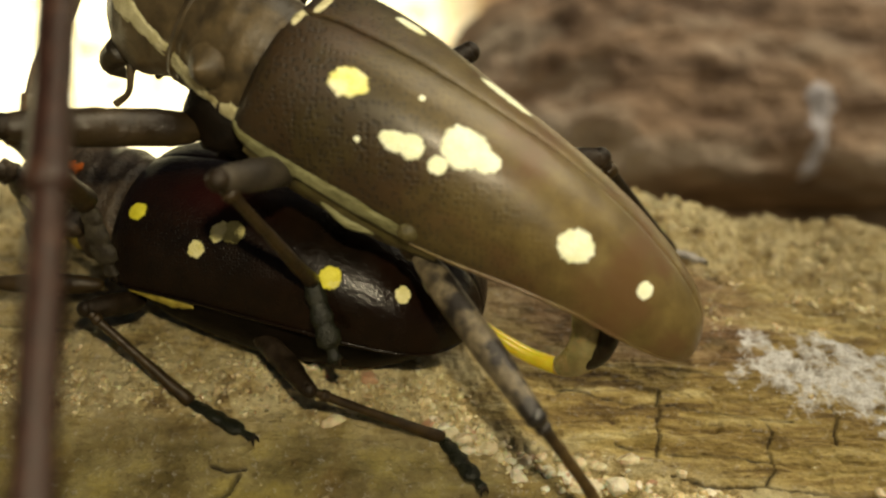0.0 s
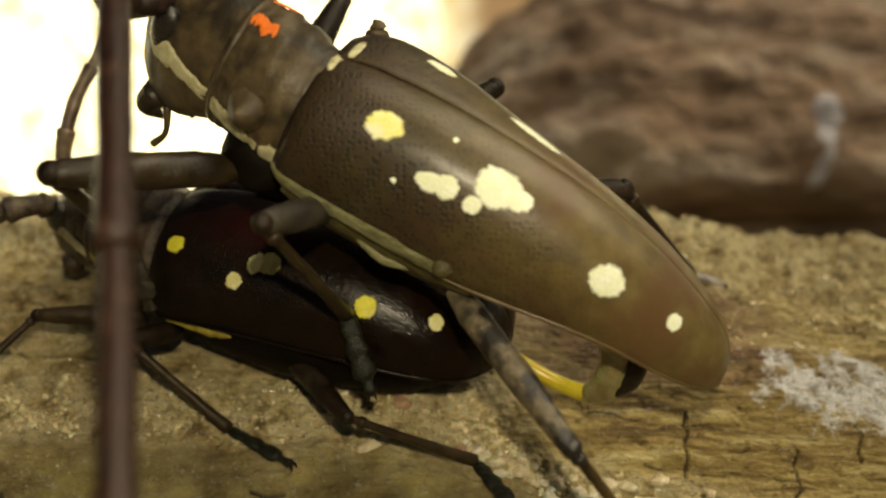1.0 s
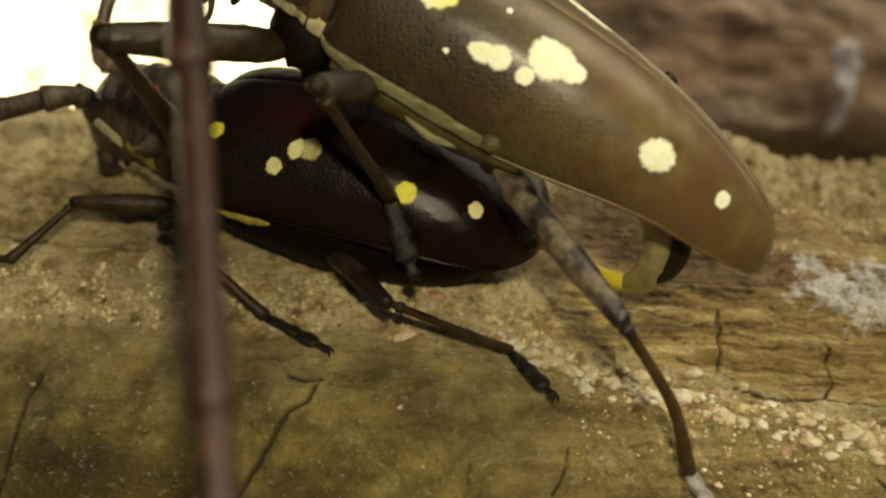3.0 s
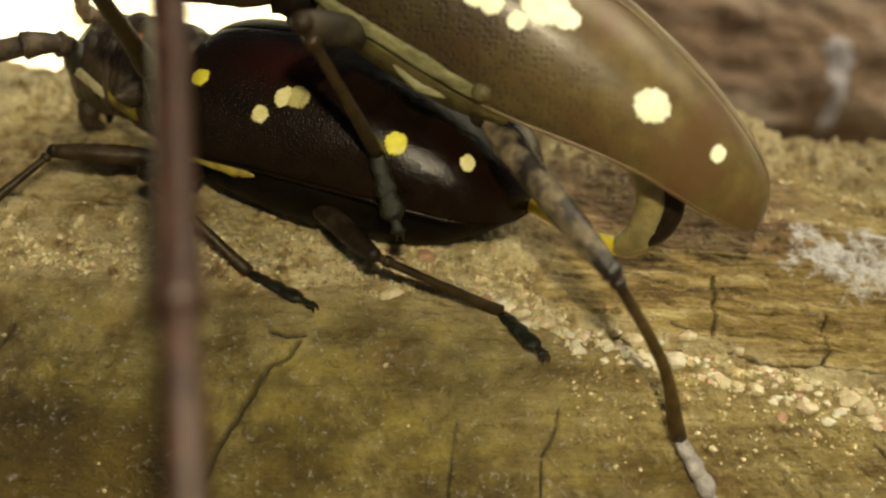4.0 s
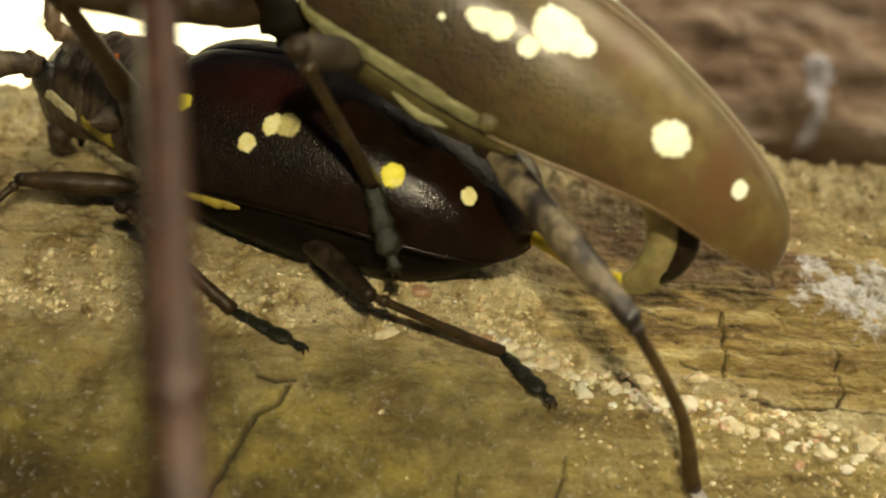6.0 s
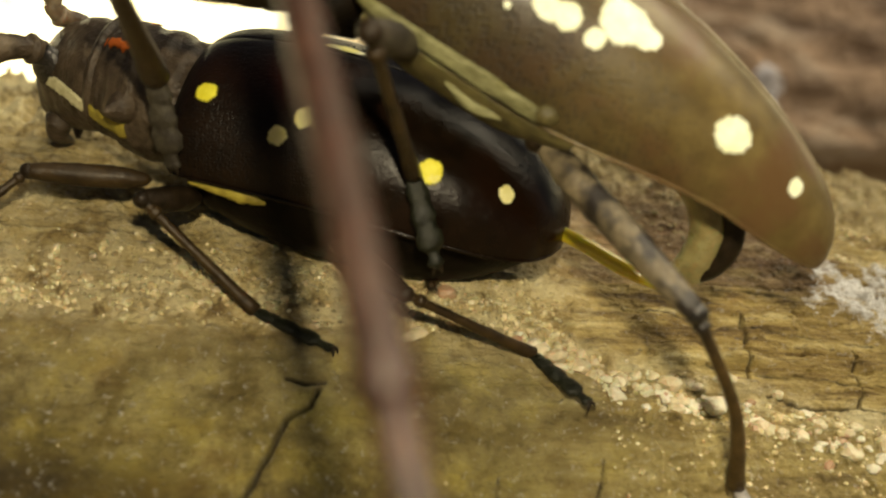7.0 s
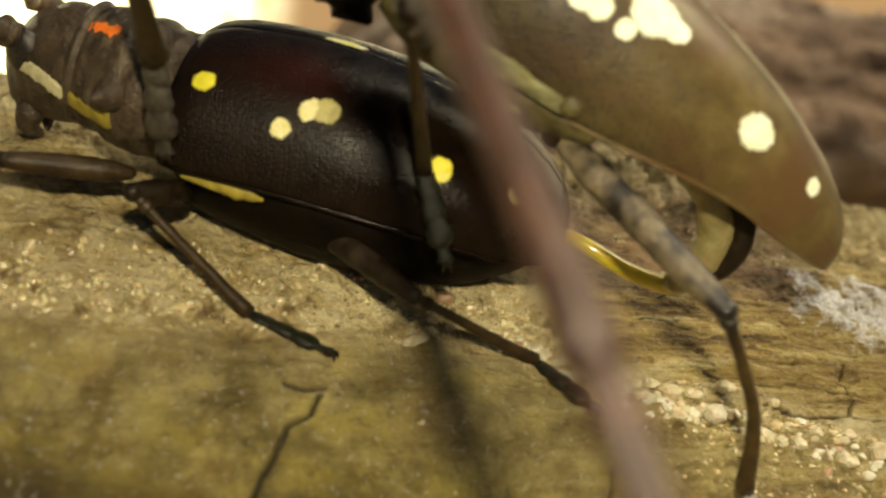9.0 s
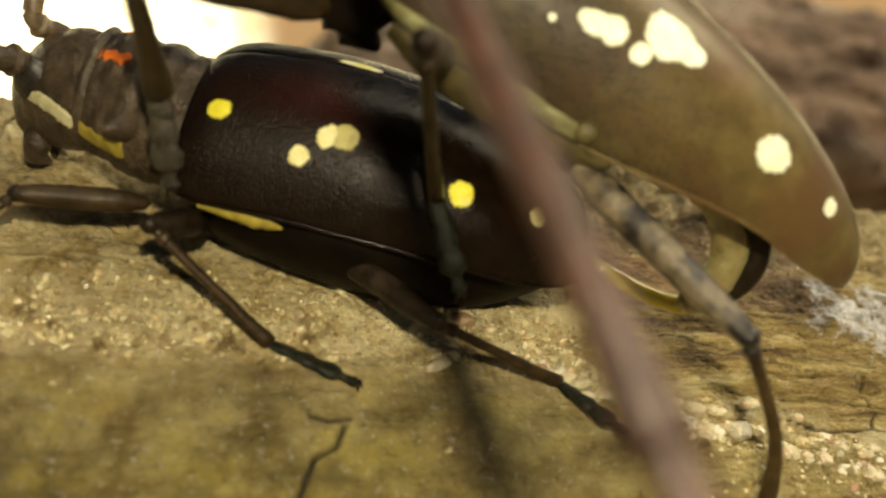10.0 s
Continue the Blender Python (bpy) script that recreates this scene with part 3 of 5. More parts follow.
# heads and necks: rows of x, middle z, half width, half height above and below, shift to the near side
NECK = Frame(FEMALE.at(0, 0.05, 0.09), FEMALE.at(FEMALE.length, 0.05, 0.09), 10.9)
M_PRO = [(0.07, 0.03, 0.31, 0.38, 0.36, 0.0), (-0.05, 0.03, 0.325, 0.39, 0.38, 0.0), (-0.2, 0.04, 0.345, 0.40, 0.4, -0.03), (-0.36, 0.03, 0.33, 0.39, 0.39, -0.07), (-0.47, 0.01, 0.31, 0.38, 0.38, -0.1)]
M_HEAD = [(-0.43, 0.0, 0.31, 0.38, 0.36, -0.1), (-0.58, -0.02, 0.32, 0.39, 0.42, -0.14), (-0.75, -0.06, 0.31, 0.37, 0.5, -0.19), (-0.92, -0.08, 0.28, 0.29, 0.48, -0.23), (-1.02, -0.1, 0.22, 0.21, 0.36, -0.26), (-1.09, -0.1, 0.12, 0.1, 0.2, -0.27)]
F_PRO = [(0.05, 0.0, 0.40, 0.35, 0.3, 0.0), (-0.1, 0.0, 0.41, 0.37, 0.32, -0.01), (-0.28, 0.0, 0.40, 0.38, 0.33, -0.03), (-0.45, 0.0, 0.36, 0.36, 0.32, -0.07), (-0.56, -0.01, 0.33, 0.34, 0.3, -0.1)]
F_HEAD = [(-0.52, -0.01, 0.33, 0.33, 0.3, -0.09), (-0.66, -0.03, 0.33, 0.33, 0.33, -0.13), (-0.82, -0.06, 0.31, 0.3, 0.35, -0.19), (-0.96, -0.1, 0.26, 0.23, 0.33, -0.23), (-1.06, -0.13, 0.14, 0.1, 0.2, -0.25)]
# ---- end of shape maths ----


def mesh_object(name, verts, faces, mat, smooth=True):
    me = bpy.data.meshes.new(name)
    me.from_pydata((np.asarray(verts) * CM).tolist(), [], faces)
    me.materials.append(mat)
    me.polygons.foreach_set("use_smooth", [smooth] * len(me.polygons))
    me.update()
    return new(name, me)


def thing(name, base, label, category, group="", kind=""):
    """An empty at a thing's base (cm), under which its parts go."""
    ob = new(name)
    ob.location = Vector(base) * CM
    ob.empty_display_size = 0.002
    return tagged(ob, label, category, group, kind)


def part(name, shape, mat, parent, label="", smooth=True):
    """Links a shape (points in world cm, faces) as one mesh under a thing or a part."""
    verts, faces = shape
    base = np.array((parent.parent or parent).location if parent.parent else parent.location) / CM
    ob = mesh_object(name, np.asarray(verts) - base, faces, mat, smooth)
    ob.parent = parent
    return tagged(ob, label)


def grid_faces(nu, nv, wrap=False, first=0):
    out = []
    for i in range(nu - 1):
        for j in range(nv if wrap else nv - 1):
            k = (j + 1) % nv
            out.append((first + i * nv + j, first + (i + 1) * nv + j, first + (i + 1) * nv + k, first + i * nv + k))
    return out


def shell(points, inward, thick):
    """A closed plate from a grid of points and their outward normals."""
    nu, nv = points.shape[:2]
    outer, inner = points.reshape(-1, 3), (points - inward * thick).reshape(-1, 3)
    f = grid_faces(nu, nv)
    n = nu * nv
    faces = f + [tuple(n + i for i in reversed(q)) for q in f]
    rim = [i * nv for i in range(nu)] + [(nu - 1) * nv + j for j in range(1, nv)] + [i * nv + nv - 1 for i in range(nu - 2, -1, -1)] + list(range(nv - 2, 0, -1))
    for a, c in zip(rim, rim[1:] + rim[:1]):
        faces.append((c, a, n + a, n + c))
    return np.concatenate([outer, inner]), faces


def smooth_path(pts, n):
    """A rounded line through points."""
    p = np.asarray(pts, float)
    p = np.concatenate([[2 * p[0] - p[1]], p, [2 * p[-1] - p[-2]]])
    out = []
    for t in np.linspace(0, len(pts) - 1, n):
        k = min(int(t), len(pts) - 2)
        f = t - k
        a, c, d, e = p[k : k + 4]
        out.append(0.5 * (2 * c + (d - a) * f + (2 * a - 5 * c + 4 * d - e) * f * f + (3 * c - a - 3 * d + e) * f**3))
    return np.array(out)


def tube(pts, radii, n=20, m=14, flat=1.0, flat_up=(0, 0, 1), rough=0.0, seed=0):
    """A limb: a round or flattened rod along points, with its own thickness along the way and rounded ends."""
    line = smooth_path(pts, n) if len(pts) > 2 else np.linspace(pts[0], pts[-1], n)
    t = np.linspace(0, 1, n)
    rad = curve(np.linspace(0, 1, len(radii)), radii)(t)
    way = unit(np.gradient(line, axis=0))
    side = unit(np.cross(way, np.asarray(flat_up, float) + 1e-4))
    up = np.cross(side, way)
    # rounded ends
    cap = np.array([0.05, 0.5, 0.87])
    rows = [line[0] - way[0] * rad[0] * (1 - c) * 0.8 for c in cap]
    rr = [rad[0] * c for c in cap]
    lines = np.concatenate([rows, line, [line[-1] + way[-1] * rad[-1] * (1 - c) * 0.8 for c in cap[::-1]]])
    rads = np.concatenate([rr, rad, [rad[-1] * c for c in cap[::-1]]])
    sides = np.concatenate([[side[0]] * 3, side, [side[-1]] * 3])
    ups = np.concatenate([[up[0]] * 3, up, [up[-1]] * 3])
    a = np.linspace(0, 2 * np.pi, m, endpoint=False)
    wob = 1 + rough * field(np.arange(len(lines))[:, None] * 0.7 + seed, a[None] * 1.5 + seed, 50 + seed, 2)
    v = lines[:, None] + rads[:, None, None] * wob[..., None] * (np.cos(a)[None, :, None] * sides[:, None] + flat * np.sin(a)[None, :, None] * ups[:, None])
    k = len(lines)
    verts = v.reshape(-1, 3)
    faces = grid_faces(k, m, True)
    faces.append(tuple(range(m)))
    faces.append(tuple((k - 1) * m + j for j in reversed(range(m))))
    return verts, faces


def loft(fr, rows, m=28, rough=0.0, ribs=0.0, seed=0):
    """A body part along a beetle's axis: rows of x, middle z, half width, half height above, half height below, shift to the near side."""
    rows = np.asarray([(*r, 0.0)[:6] for r in rows], float)
    t = np.linspace(0, 1, len(rows))
    n = 40
    tt = np.linspace(0, 1, n)
    x, zc, w, ha, hb, yc = (curve(t, rows[:, i])(tt) for i in range(6))
    a = np.linspace(0, 2 * np.pi, m, endpoint=False)
    ca, sa = np.cos(a)[None], np.sin(a)[None]
    wob = 1 + rough * field(tt[:, None] * 9 + seed, a[None] * 2, 60 + seed, 3) + ribs * np.sin(tt[:, None] * 38 + 1.5 * field(tt[:, None] * 3, a[None], 61 + seed, 2)) * np.clip(sa + 0.4, 0, 1)
    y = yc[:, None] + w[:, None] * ca * wob
    z = zc[:, None] + np.where(sa > 0, ha[:, None], hb[:, None]) * sa * wob
    v = fr.at(np.broadcast_to(x[:, None], y.shape), y, z)
    faces = grid_faces(n, m, True) + [tuple(range(m)), tuple((n - 1) * m + j for j in reversed(range(m)))]
    return v.reshape(-1, 3), faces


def loft_band(fr, rows, path, wide, seed=0, lift=0.004, n=44, ragged=0.35):
    """A ragged stripe of down laid on a lofted part, through points x and angle (degrees, 0 the near side, 90 the top), with its half width (cm) along the way."""
    rows = np.asarray(rows, float)
    o = np.argsort(rows[:, 0])
    cut = [curve(rows[o, 0], rows[o, i]) for i in range(1, 6)]

    def at(x, a, up):
        zc, w, ha, hb, yc = (c(x) for c in cut)
        return fr.at(x, yc + (w + up) * np.cos(a), zc + (np.where(np.sin(a) > 0, ha, hb) + up) * np.sin(a))

    t = np.linspace(0, 1, n)
    k = np.linspace(0, 1, len(path))
    x, a = curve(k, [q[0] for q in path])(t), np.radians(curve(k, [q[1] for q in path])(t))
    w = curve(np.linspace(0, 1, len(wide)), wide)(t)
    mid = at(x, a, 0.0)
    way = unit(np.gradient(mid, axis=0))
    around = (at(x, a + 0.01, 0.0) - at(x, a - 0.01, 0.0)) / 0.02
    along = (at(x + 0.01, a, 0.0) - at(x - 0.01, a, 0.0)) / 0.02
    # steps in x and angle that lead square off the stripe
    da = np.einsum("ij,ij->i", way, along / np.linalg.norm(along, axis=1, keepdims=True)) / np.linalg.norm(around, axis=1)
    dx = -np.einsum("ij,ij->i", way, around / np.linalg.norm(around, axis=1, keepdims=True)) / np.linalg.norm(along, axis=1)
    c = np.linspace(-1, 1, 9)[None]
    edge = 1 + ragged * (field(t[:, None] * 9 + seed, np.sign(c) * 3 + seed, 80 + seed, 3) + 0.5 * field(t[:, None] * 40 + seed, np.sign(c) * 3, 81 + seed, 2))
    off = w[:, None] * edge * c
    up = lift * (1 - c**4) - 0.004 * (np.abs(c) > 0.99) + 0 * off
    pts = at(x[:, None] + dx[:, None] * off, a[:, None] + da[:, None] * off, up + 0.004)
    return pts.reshape(-1, 3), grid_faces(n, 9)


def ball(centre, radii, axes=None, n=10, m=16):
    """A rounded knob."""
    th = np.linspace(0.08, np.pi - 0.08, n)[:, None]
    a = np.linspace(0, 2 * np.pi, m, endpoint=False)[None]
    p = np.stack([radii[0] * np.sin(th) * np.cos(a), radii[1] * np.sin(th) * np.sin(a), radii[2] * np.cos(th) + 0 * a], -1)
    if axes is not None:
        p = p @ np.asarray(axes)
    return (p + np.asarray(centre)).reshape(-1, 3), grid_faces(n, m, True) + [tuple(reversed(range(m))), tuple((n - 1) * m + j for j in range(m))]


def patch(surface, u, v, long, wide, turn=0.0, ragged=0.11, seed=0, lift=0.0025):
    """A raised blot of down on a wing case: an uneven disc that follows its surface."""
    e = 1e-3
    su = np.linalg.norm(surface(u + e, v) - surface(u - e, v)) / (2 * e)
    sv = np.linalg.norm(surface(u, v + e) - surface(u, v - e)) / (2 * e)
    m, rings = 64, 12
    a = np.linspace(0, 2 * np.pi, m, endpoint=False)
    edge = 1 + ragged * (1.2 * field(np.cos(a) * 1.6 + seed, np.sin(a) * 1.6 + seed, 70 + seed, 2) + 1.1 * field(np.cos(a) * 7 + seed, np.sin(a) * 7, 71 + seed, 3))
    r = np.linspace(0.004, 1, rings)[:, None]
    p, q = long * r * edge * np.cos(a), wide * r * edge * np.sin(a)
    c, s = math.cos(radians(turn)), math.sin(radians(turn))
    uu, vv = u + (p * c - q * s) / su, v + (p * s + q * c) / sv
    h = lift * np.clip((1.02 - r) * 3.5, 0.0, 1) - 0.003 * (r > 0.99)
    pts = surface(uu, vv) + surface.normal(uu, vv) * (h + 0 * a)[..., None]
    return pts.reshape(-1, 3), grid_faces(rings, m, True) + [tuple(reversed(range(m)))]


def spot(surface, parent, u, v, long, wide, turn, mat, seed):
    """A blot of down whose scales thin out towards its rim."""
    ob = part("spot", patch(surface, u, v, long * 1.08, wide * 1.08, turn, seed=seed), mat, parent)
    at = ob.data.attributes.new("rim", "FLOAT", "POINT")
    at.data.foreach_set("value", np.repeat(np.linspace(0.0, 1, 12), 64).astype(np.float32))
    return ob


def band(surface, us, vs, wide, seed=0, lift=0.004, n=40):
    """A stripe of down along a wing case, through points u, v, with its own half width (in v) along the way."""
    t = np.linspace(0, 1, n)
    k = np.linspace(0, 1, len(us))
    u, v, w = curve(k, us)(t), curve(k, vs)(t), curve(np.linspace(0, 1, len(wide)), wide)(t)
    w = w * (1 + 0.25 * field(t * 14 + seed, t * 3, 80 + seed, 3))
    c = np.linspace(-1, 1, 7)[None]
    uu, vv = u[:, None] + 0 * c, v[:, None] + w[:, None] * c
    h = lift * (1 - c**4) - 0.003 * (np.abs(c) > 0.99) + 0 * uu
    pts = surface(uu, vv) + surface.normal(uu, vv) * h[..., None]
    return pts.reshape(-1, 3), grid_faces(n, 7)


def rim_plate(surface, u0, u1, wide, inwards, down, n=46, m=12):
    """A flat plate of the breast that runs along under a wing case's rim, with its own breadth along the way."""
    fr = surface.fr
    u = np.linspace(u0, u1, n)
    rim = surface(u, np.ones(n))
    w = curve(np.linspace(0, 1, len(wide)), wide)(np.linspace(0, 1, n))[:, None]
    k = np.linspace(0, 1, m)[None]
    hollow = 0.02 * np.sin(np.pi * k)
    ridge = 0.004 * field(u[:, None] * 30, k * 7, 14, 3)
    pts = rim[:, None] - (0.015 + inwards * w * k - hollow)[..., None] * fr.side - (0.012 + down * w * k + ridge)[..., None] * fr.up
    nor = unit(np.cross(np.gradient(pts, axis=1), np.gradient(pts, axis=0)))
    nor = nor * np.sign(np.einsum("ijk,k->ij", nor, fr.side))[..., None]
    return shell(pts, nor, 0.02)


def case_lip(surface, parent, mat, radius, u0=0.03, u1=0.985):
    """The rolled lip along a wing case's rim."""
    u = np.linspace(u0, u1, 40)
    return part("lip", tube(surface(u, np.full(40, 0.995)), [radius * 0.6, radius, radius, radius * 0.9, radius * 0.5], 80, 8, rough=0.15), mat, parent)


def wing_case(parent, surface, mat, label):
    u = np.linspace(0, 1, 90) ** 0.9
    v = np.linspace(0, 1, 44)
    uu, vv = np.meshgrid(u, v, indexing="ij")
    pts = surface(uu, vv)
    nor = surface.normal(np.clip(uu, 2e-3, 0.997), np.clip(vv, 2e-3, 0.997))
    bumps = 0.0015 * field(uu * 40, vv * 20, 12, 3)
    ob = part("wing_case", shell(pts + nor * bumps[..., None], nor, 0.018), mat, parent, label)
    # strongest at the front edge, and reaching further back towards the rim
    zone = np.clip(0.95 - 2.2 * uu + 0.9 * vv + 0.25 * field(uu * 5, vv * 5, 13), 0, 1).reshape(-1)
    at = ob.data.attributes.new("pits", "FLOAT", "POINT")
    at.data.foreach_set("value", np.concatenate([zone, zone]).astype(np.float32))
    red = (0.42 * np.exp(-(((uu - 0.28) / 0.13) ** 2) - ((vv - 0.3) / 0.16) ** 2)).reshape(-1)
    ob.data.attributes.new("blush", "FLOAT", "POINT").data.foreach_set("value", np.concatenate([red, red]).astype(np.float32))
    return ob


def leg(parent, hip, knee, ankle, foot, thick, mats, toes=4, label="", bend=None, wide=1.0, shin=1.0, pad=(0, 0, 1), ring=False):
    """A leg: thigh, shin, a jointed foot of broad overlapping pads and two claws."""
    hip, knee, ankle, foot = (np.array(p, float) for p in (hip, knee, ankle, foot))
    thigh = part("leg", tube([hip, hip * 0.6 + knee * 0.4, knee], [thick * 0.62, thick * 1.12, thick * 1.1, thick * 0.72], 22, 16, rough=0.1, seed=3), mats[0], parent, label)
    part("knee", ball(knee, (thick * 0.76,) * 3), EYE if ring else LEG_DARK, thigh)
    low = bend if bend is not None else ankle
    part("knee_ring", tube([knee + (low - knee) * 0.09, knee + (low - knee) * 0.13], [thick * 0.56, thick * 0.58], 5, 12), LEG_MOTTLED if ring else LEG_BROWN, thigh)
    mid = [bend] if bend is not None else []
    part("shin", tube([knee, *mid, ankle], [thick * 0.4 * shin, thick * 0.42 * shin, thick * 0.5 * shin, thick * 0.68 * shin], 20, 12, rough=0.1, seed=5), mats[1], thigh)
    way = foot - ankle
    span = np.linalg.norm(way)
    for i in range(toes):
        last = i == toes - 1
        a, c = ankle + way * (i / toes + 0.01), ankle + way * ((i + (1.0 if last else 1.22)) / toes)
        w = thick * wide * (0.52, 0.6, 0.66, 0.36)[min(i, 3)]
        shape = [w * 0.9, w * 0.8, w * 1.1] if last else [w * 0.72, w * 0.88, w * 1.0, w * 0.86]
        part("foot_segment", tube([a, c], shape, 9, 14, flat=0.55, flat_up=pad, rough=0.16, seed=i), mats[2], thigh)
    side = unit(np.cross(way, pad))
    for h in (-1, 1):
        part("claw", tube([foot, foot + way / span * 0.022 + side * h * 0.016, foot + way / span * 0.03 + side * h * 0.022 - np.array((0, 0, 0.03))], [0.014, 0.01, 0.003], 8, 8), LEG_DARK, thigh)
    return thigh


def antenna(parent, pts, radii, cuts, mat, label=""):
    """A feeler of jointed segments, each thicker at its far end."""
    line = smooth_path(pts, 200)
    rad = curve(np.linspace(0, 1, len(radii)), radii)
    first = None
    for a, c in zip(cuts, cuts[1:]):
        i, j = int(a * 199), int(c * 199)
        r0, r1 = float(rad(a)), float(rad(c))
        ks = np.linspace(i, j, max(4, (j - i) // 8)).astype(int)
        shape = tube(line[ks], [r0 * 0.86, r0 * 0.9, r1, r1 * 1.22], 26, 14, rough=0.06, seed=int(a * 20))
        ob = part("feeler" if first is None else "feeler_segment", shape, mat, first or parent, label if first is None else "")
        first = first or ob
    return first


# ---- the log ----
def build_log():
    xs = np.concatenate([np.linspace(-16, -3.6, 60, endpoint=False), np.linspace(-3.6, 3.8, 780), np.linspace(3.8, 16, 61)[1:]])
    s = np.concatenate([np.linspace(-3.0, 0.4, 120, endpoint=False), np.linspace(0.4, 3.7, 340), np.linspace(3.7, 2 * np.pi * LOG_R - 3.0, 60)[1:-1]])
    X, S = np.meshgrid(xs, s, indexing="ij")
    h, below, crust, mould, split = log_relief(X, S)
    a, r = S / LOG_R, LOG_R + h
    v = np.stack([X, LOG_Y + LOG_DY * X - r * np.sin(a), LOG_Z + LOG_DZ * X + r * np.cos(a)], -1)
    nu, nv = X.shape
    f = grid_faces(nu, nv, True) + [tuple(range(nv)), tuple((nu - 1) * nv + j for j in reversed(range(nv)))]
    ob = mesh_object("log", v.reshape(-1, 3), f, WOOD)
    col = ob.data.color_attributes.new("zone", "FLOAT_COLOR", "POINT")
    rough_side = 1 / (1 + np.exp(-(X - 0.3 + 0.3 * field(X * 2, S * 2, 29)) / 0.2))
    z = np.stack([below * (1 - 0.5 * rough_side), crust, mould, split], -1).reshape(-1).astype(np.float32)
    col.data.foreach_set("color", z)
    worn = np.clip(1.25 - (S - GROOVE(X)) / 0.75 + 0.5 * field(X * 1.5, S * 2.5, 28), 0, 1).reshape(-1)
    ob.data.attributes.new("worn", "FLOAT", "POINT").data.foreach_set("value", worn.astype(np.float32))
    damp = np.clip(1.5 - ((X + 2.35) / 1.25) ** 2 - ((S - 3.35) / 0.5) ** 2 + 0.9 * field(X * 1.8, S * 2.6, 34), 0, 1).reshape(-1)
    ob.data.attributes.new("damp", "FLOAT", "POINT").data.foreach_set("value", (0.85 * damp).astype(np.float32))
    rot = np.clip(1.35 - ((X - 1.0) / 1.2) ** 2 - ((S - 0.85) / 0.62) ** 2 + 1.1 * field(X * 2.2, S * 5, 62), 0, 1).reshape(-1)
    ob.data.attributes.new("rot", "FLOAT", "POINT").data.foreach_set("value", (0.75 * rot).astype(np.float32))
    return tagged(ob, "weathered bare log with sandy crust, cracks and white mould", "log")


build_log()


def stone(n_seed, size):
    """A small worn stone with flat chips."""
    rng = random.Random(n_seed)
    bm = bmesh.new()
    bmesh.ops.create_icosphere(bm, subdivisions=2, radius=1.0)
    cuts = [(Vector((rng.gauss(0, 1), rng.gauss(0, 1), rng.gauss(0, 1))).normalized(), rng.uniform(0.52, 0.88)) for _ in range(10)]
    stretch = Vector((rng.uniform(0.8, 1.3), rng.uniform(0.7, 1.1), rng.uniform(0.6, 0.9)))
    for v in bm.verts:
        for d, far in cuts:
            over = v.co.dot(d) - far
            if over > 0:
                v.co -= d * over
        v.co = Vector((v.co.x * stretch.x, v.co.y * stretch.y, v.co.z * stretch.z)) * size
    pts, faces = np.array([v.co[:] for v in bm.verts]), [tuple(v.index for v in f.verts) for f in bm.faces]
    bm.free()
    return pts, faces


def pebble(name, x, s, size, mat, label, seed):
    pts, faces = stone(seed, size)
    at = log_point(x, s, size * 0.02)
    ob = mesh_object(name, pts, faces, mat, smooth=False)
    ob.location = Vector(at) * CM
    return tagged(ob, label, "pebble", "pebbles on the log")


pebble("pebble", -0.66, 2.07, 0.08, PEBBLE, "rounded tan quartz pebble lying on the log", 4)
pebble("pebble", -0.46, 1.74, 0.065, PEBBLE_RED, "small reddish pebble lying beside the beetle", 5)
pebble("pebble", -0.81, 1.70, 0.055, PEBBLE, "small honey-coloured pebble lying on the log", 6)
rng = random.Random(11)
for k in range(230):
    x = rng.uniform(-0.1, 3.0)
    s = float(GROOVE(x)) - 0.06 + 0.03 * max(x, 0) + rng.gauss(0, 0.05 + 0.025 * max(x, 0))
    kind = rng.choice(((PEBBLE, "tan"), (PEBBLE, "tan"), (PEBBLE_WHITE, "white"), (PEBBLE, "tan"), (PEBBLE_WHITE, "white"), (PEBBLE, "tan"), (PEBBLE_RED, "reddish")))
    pebble("pebble", x, s, rng.uniform(0.014, 0.044) + 0.034 * (rng.random() < 0.16), kind[0], f"tiny {kind[1]} quartz pebble in the log's groove", 20 + k)


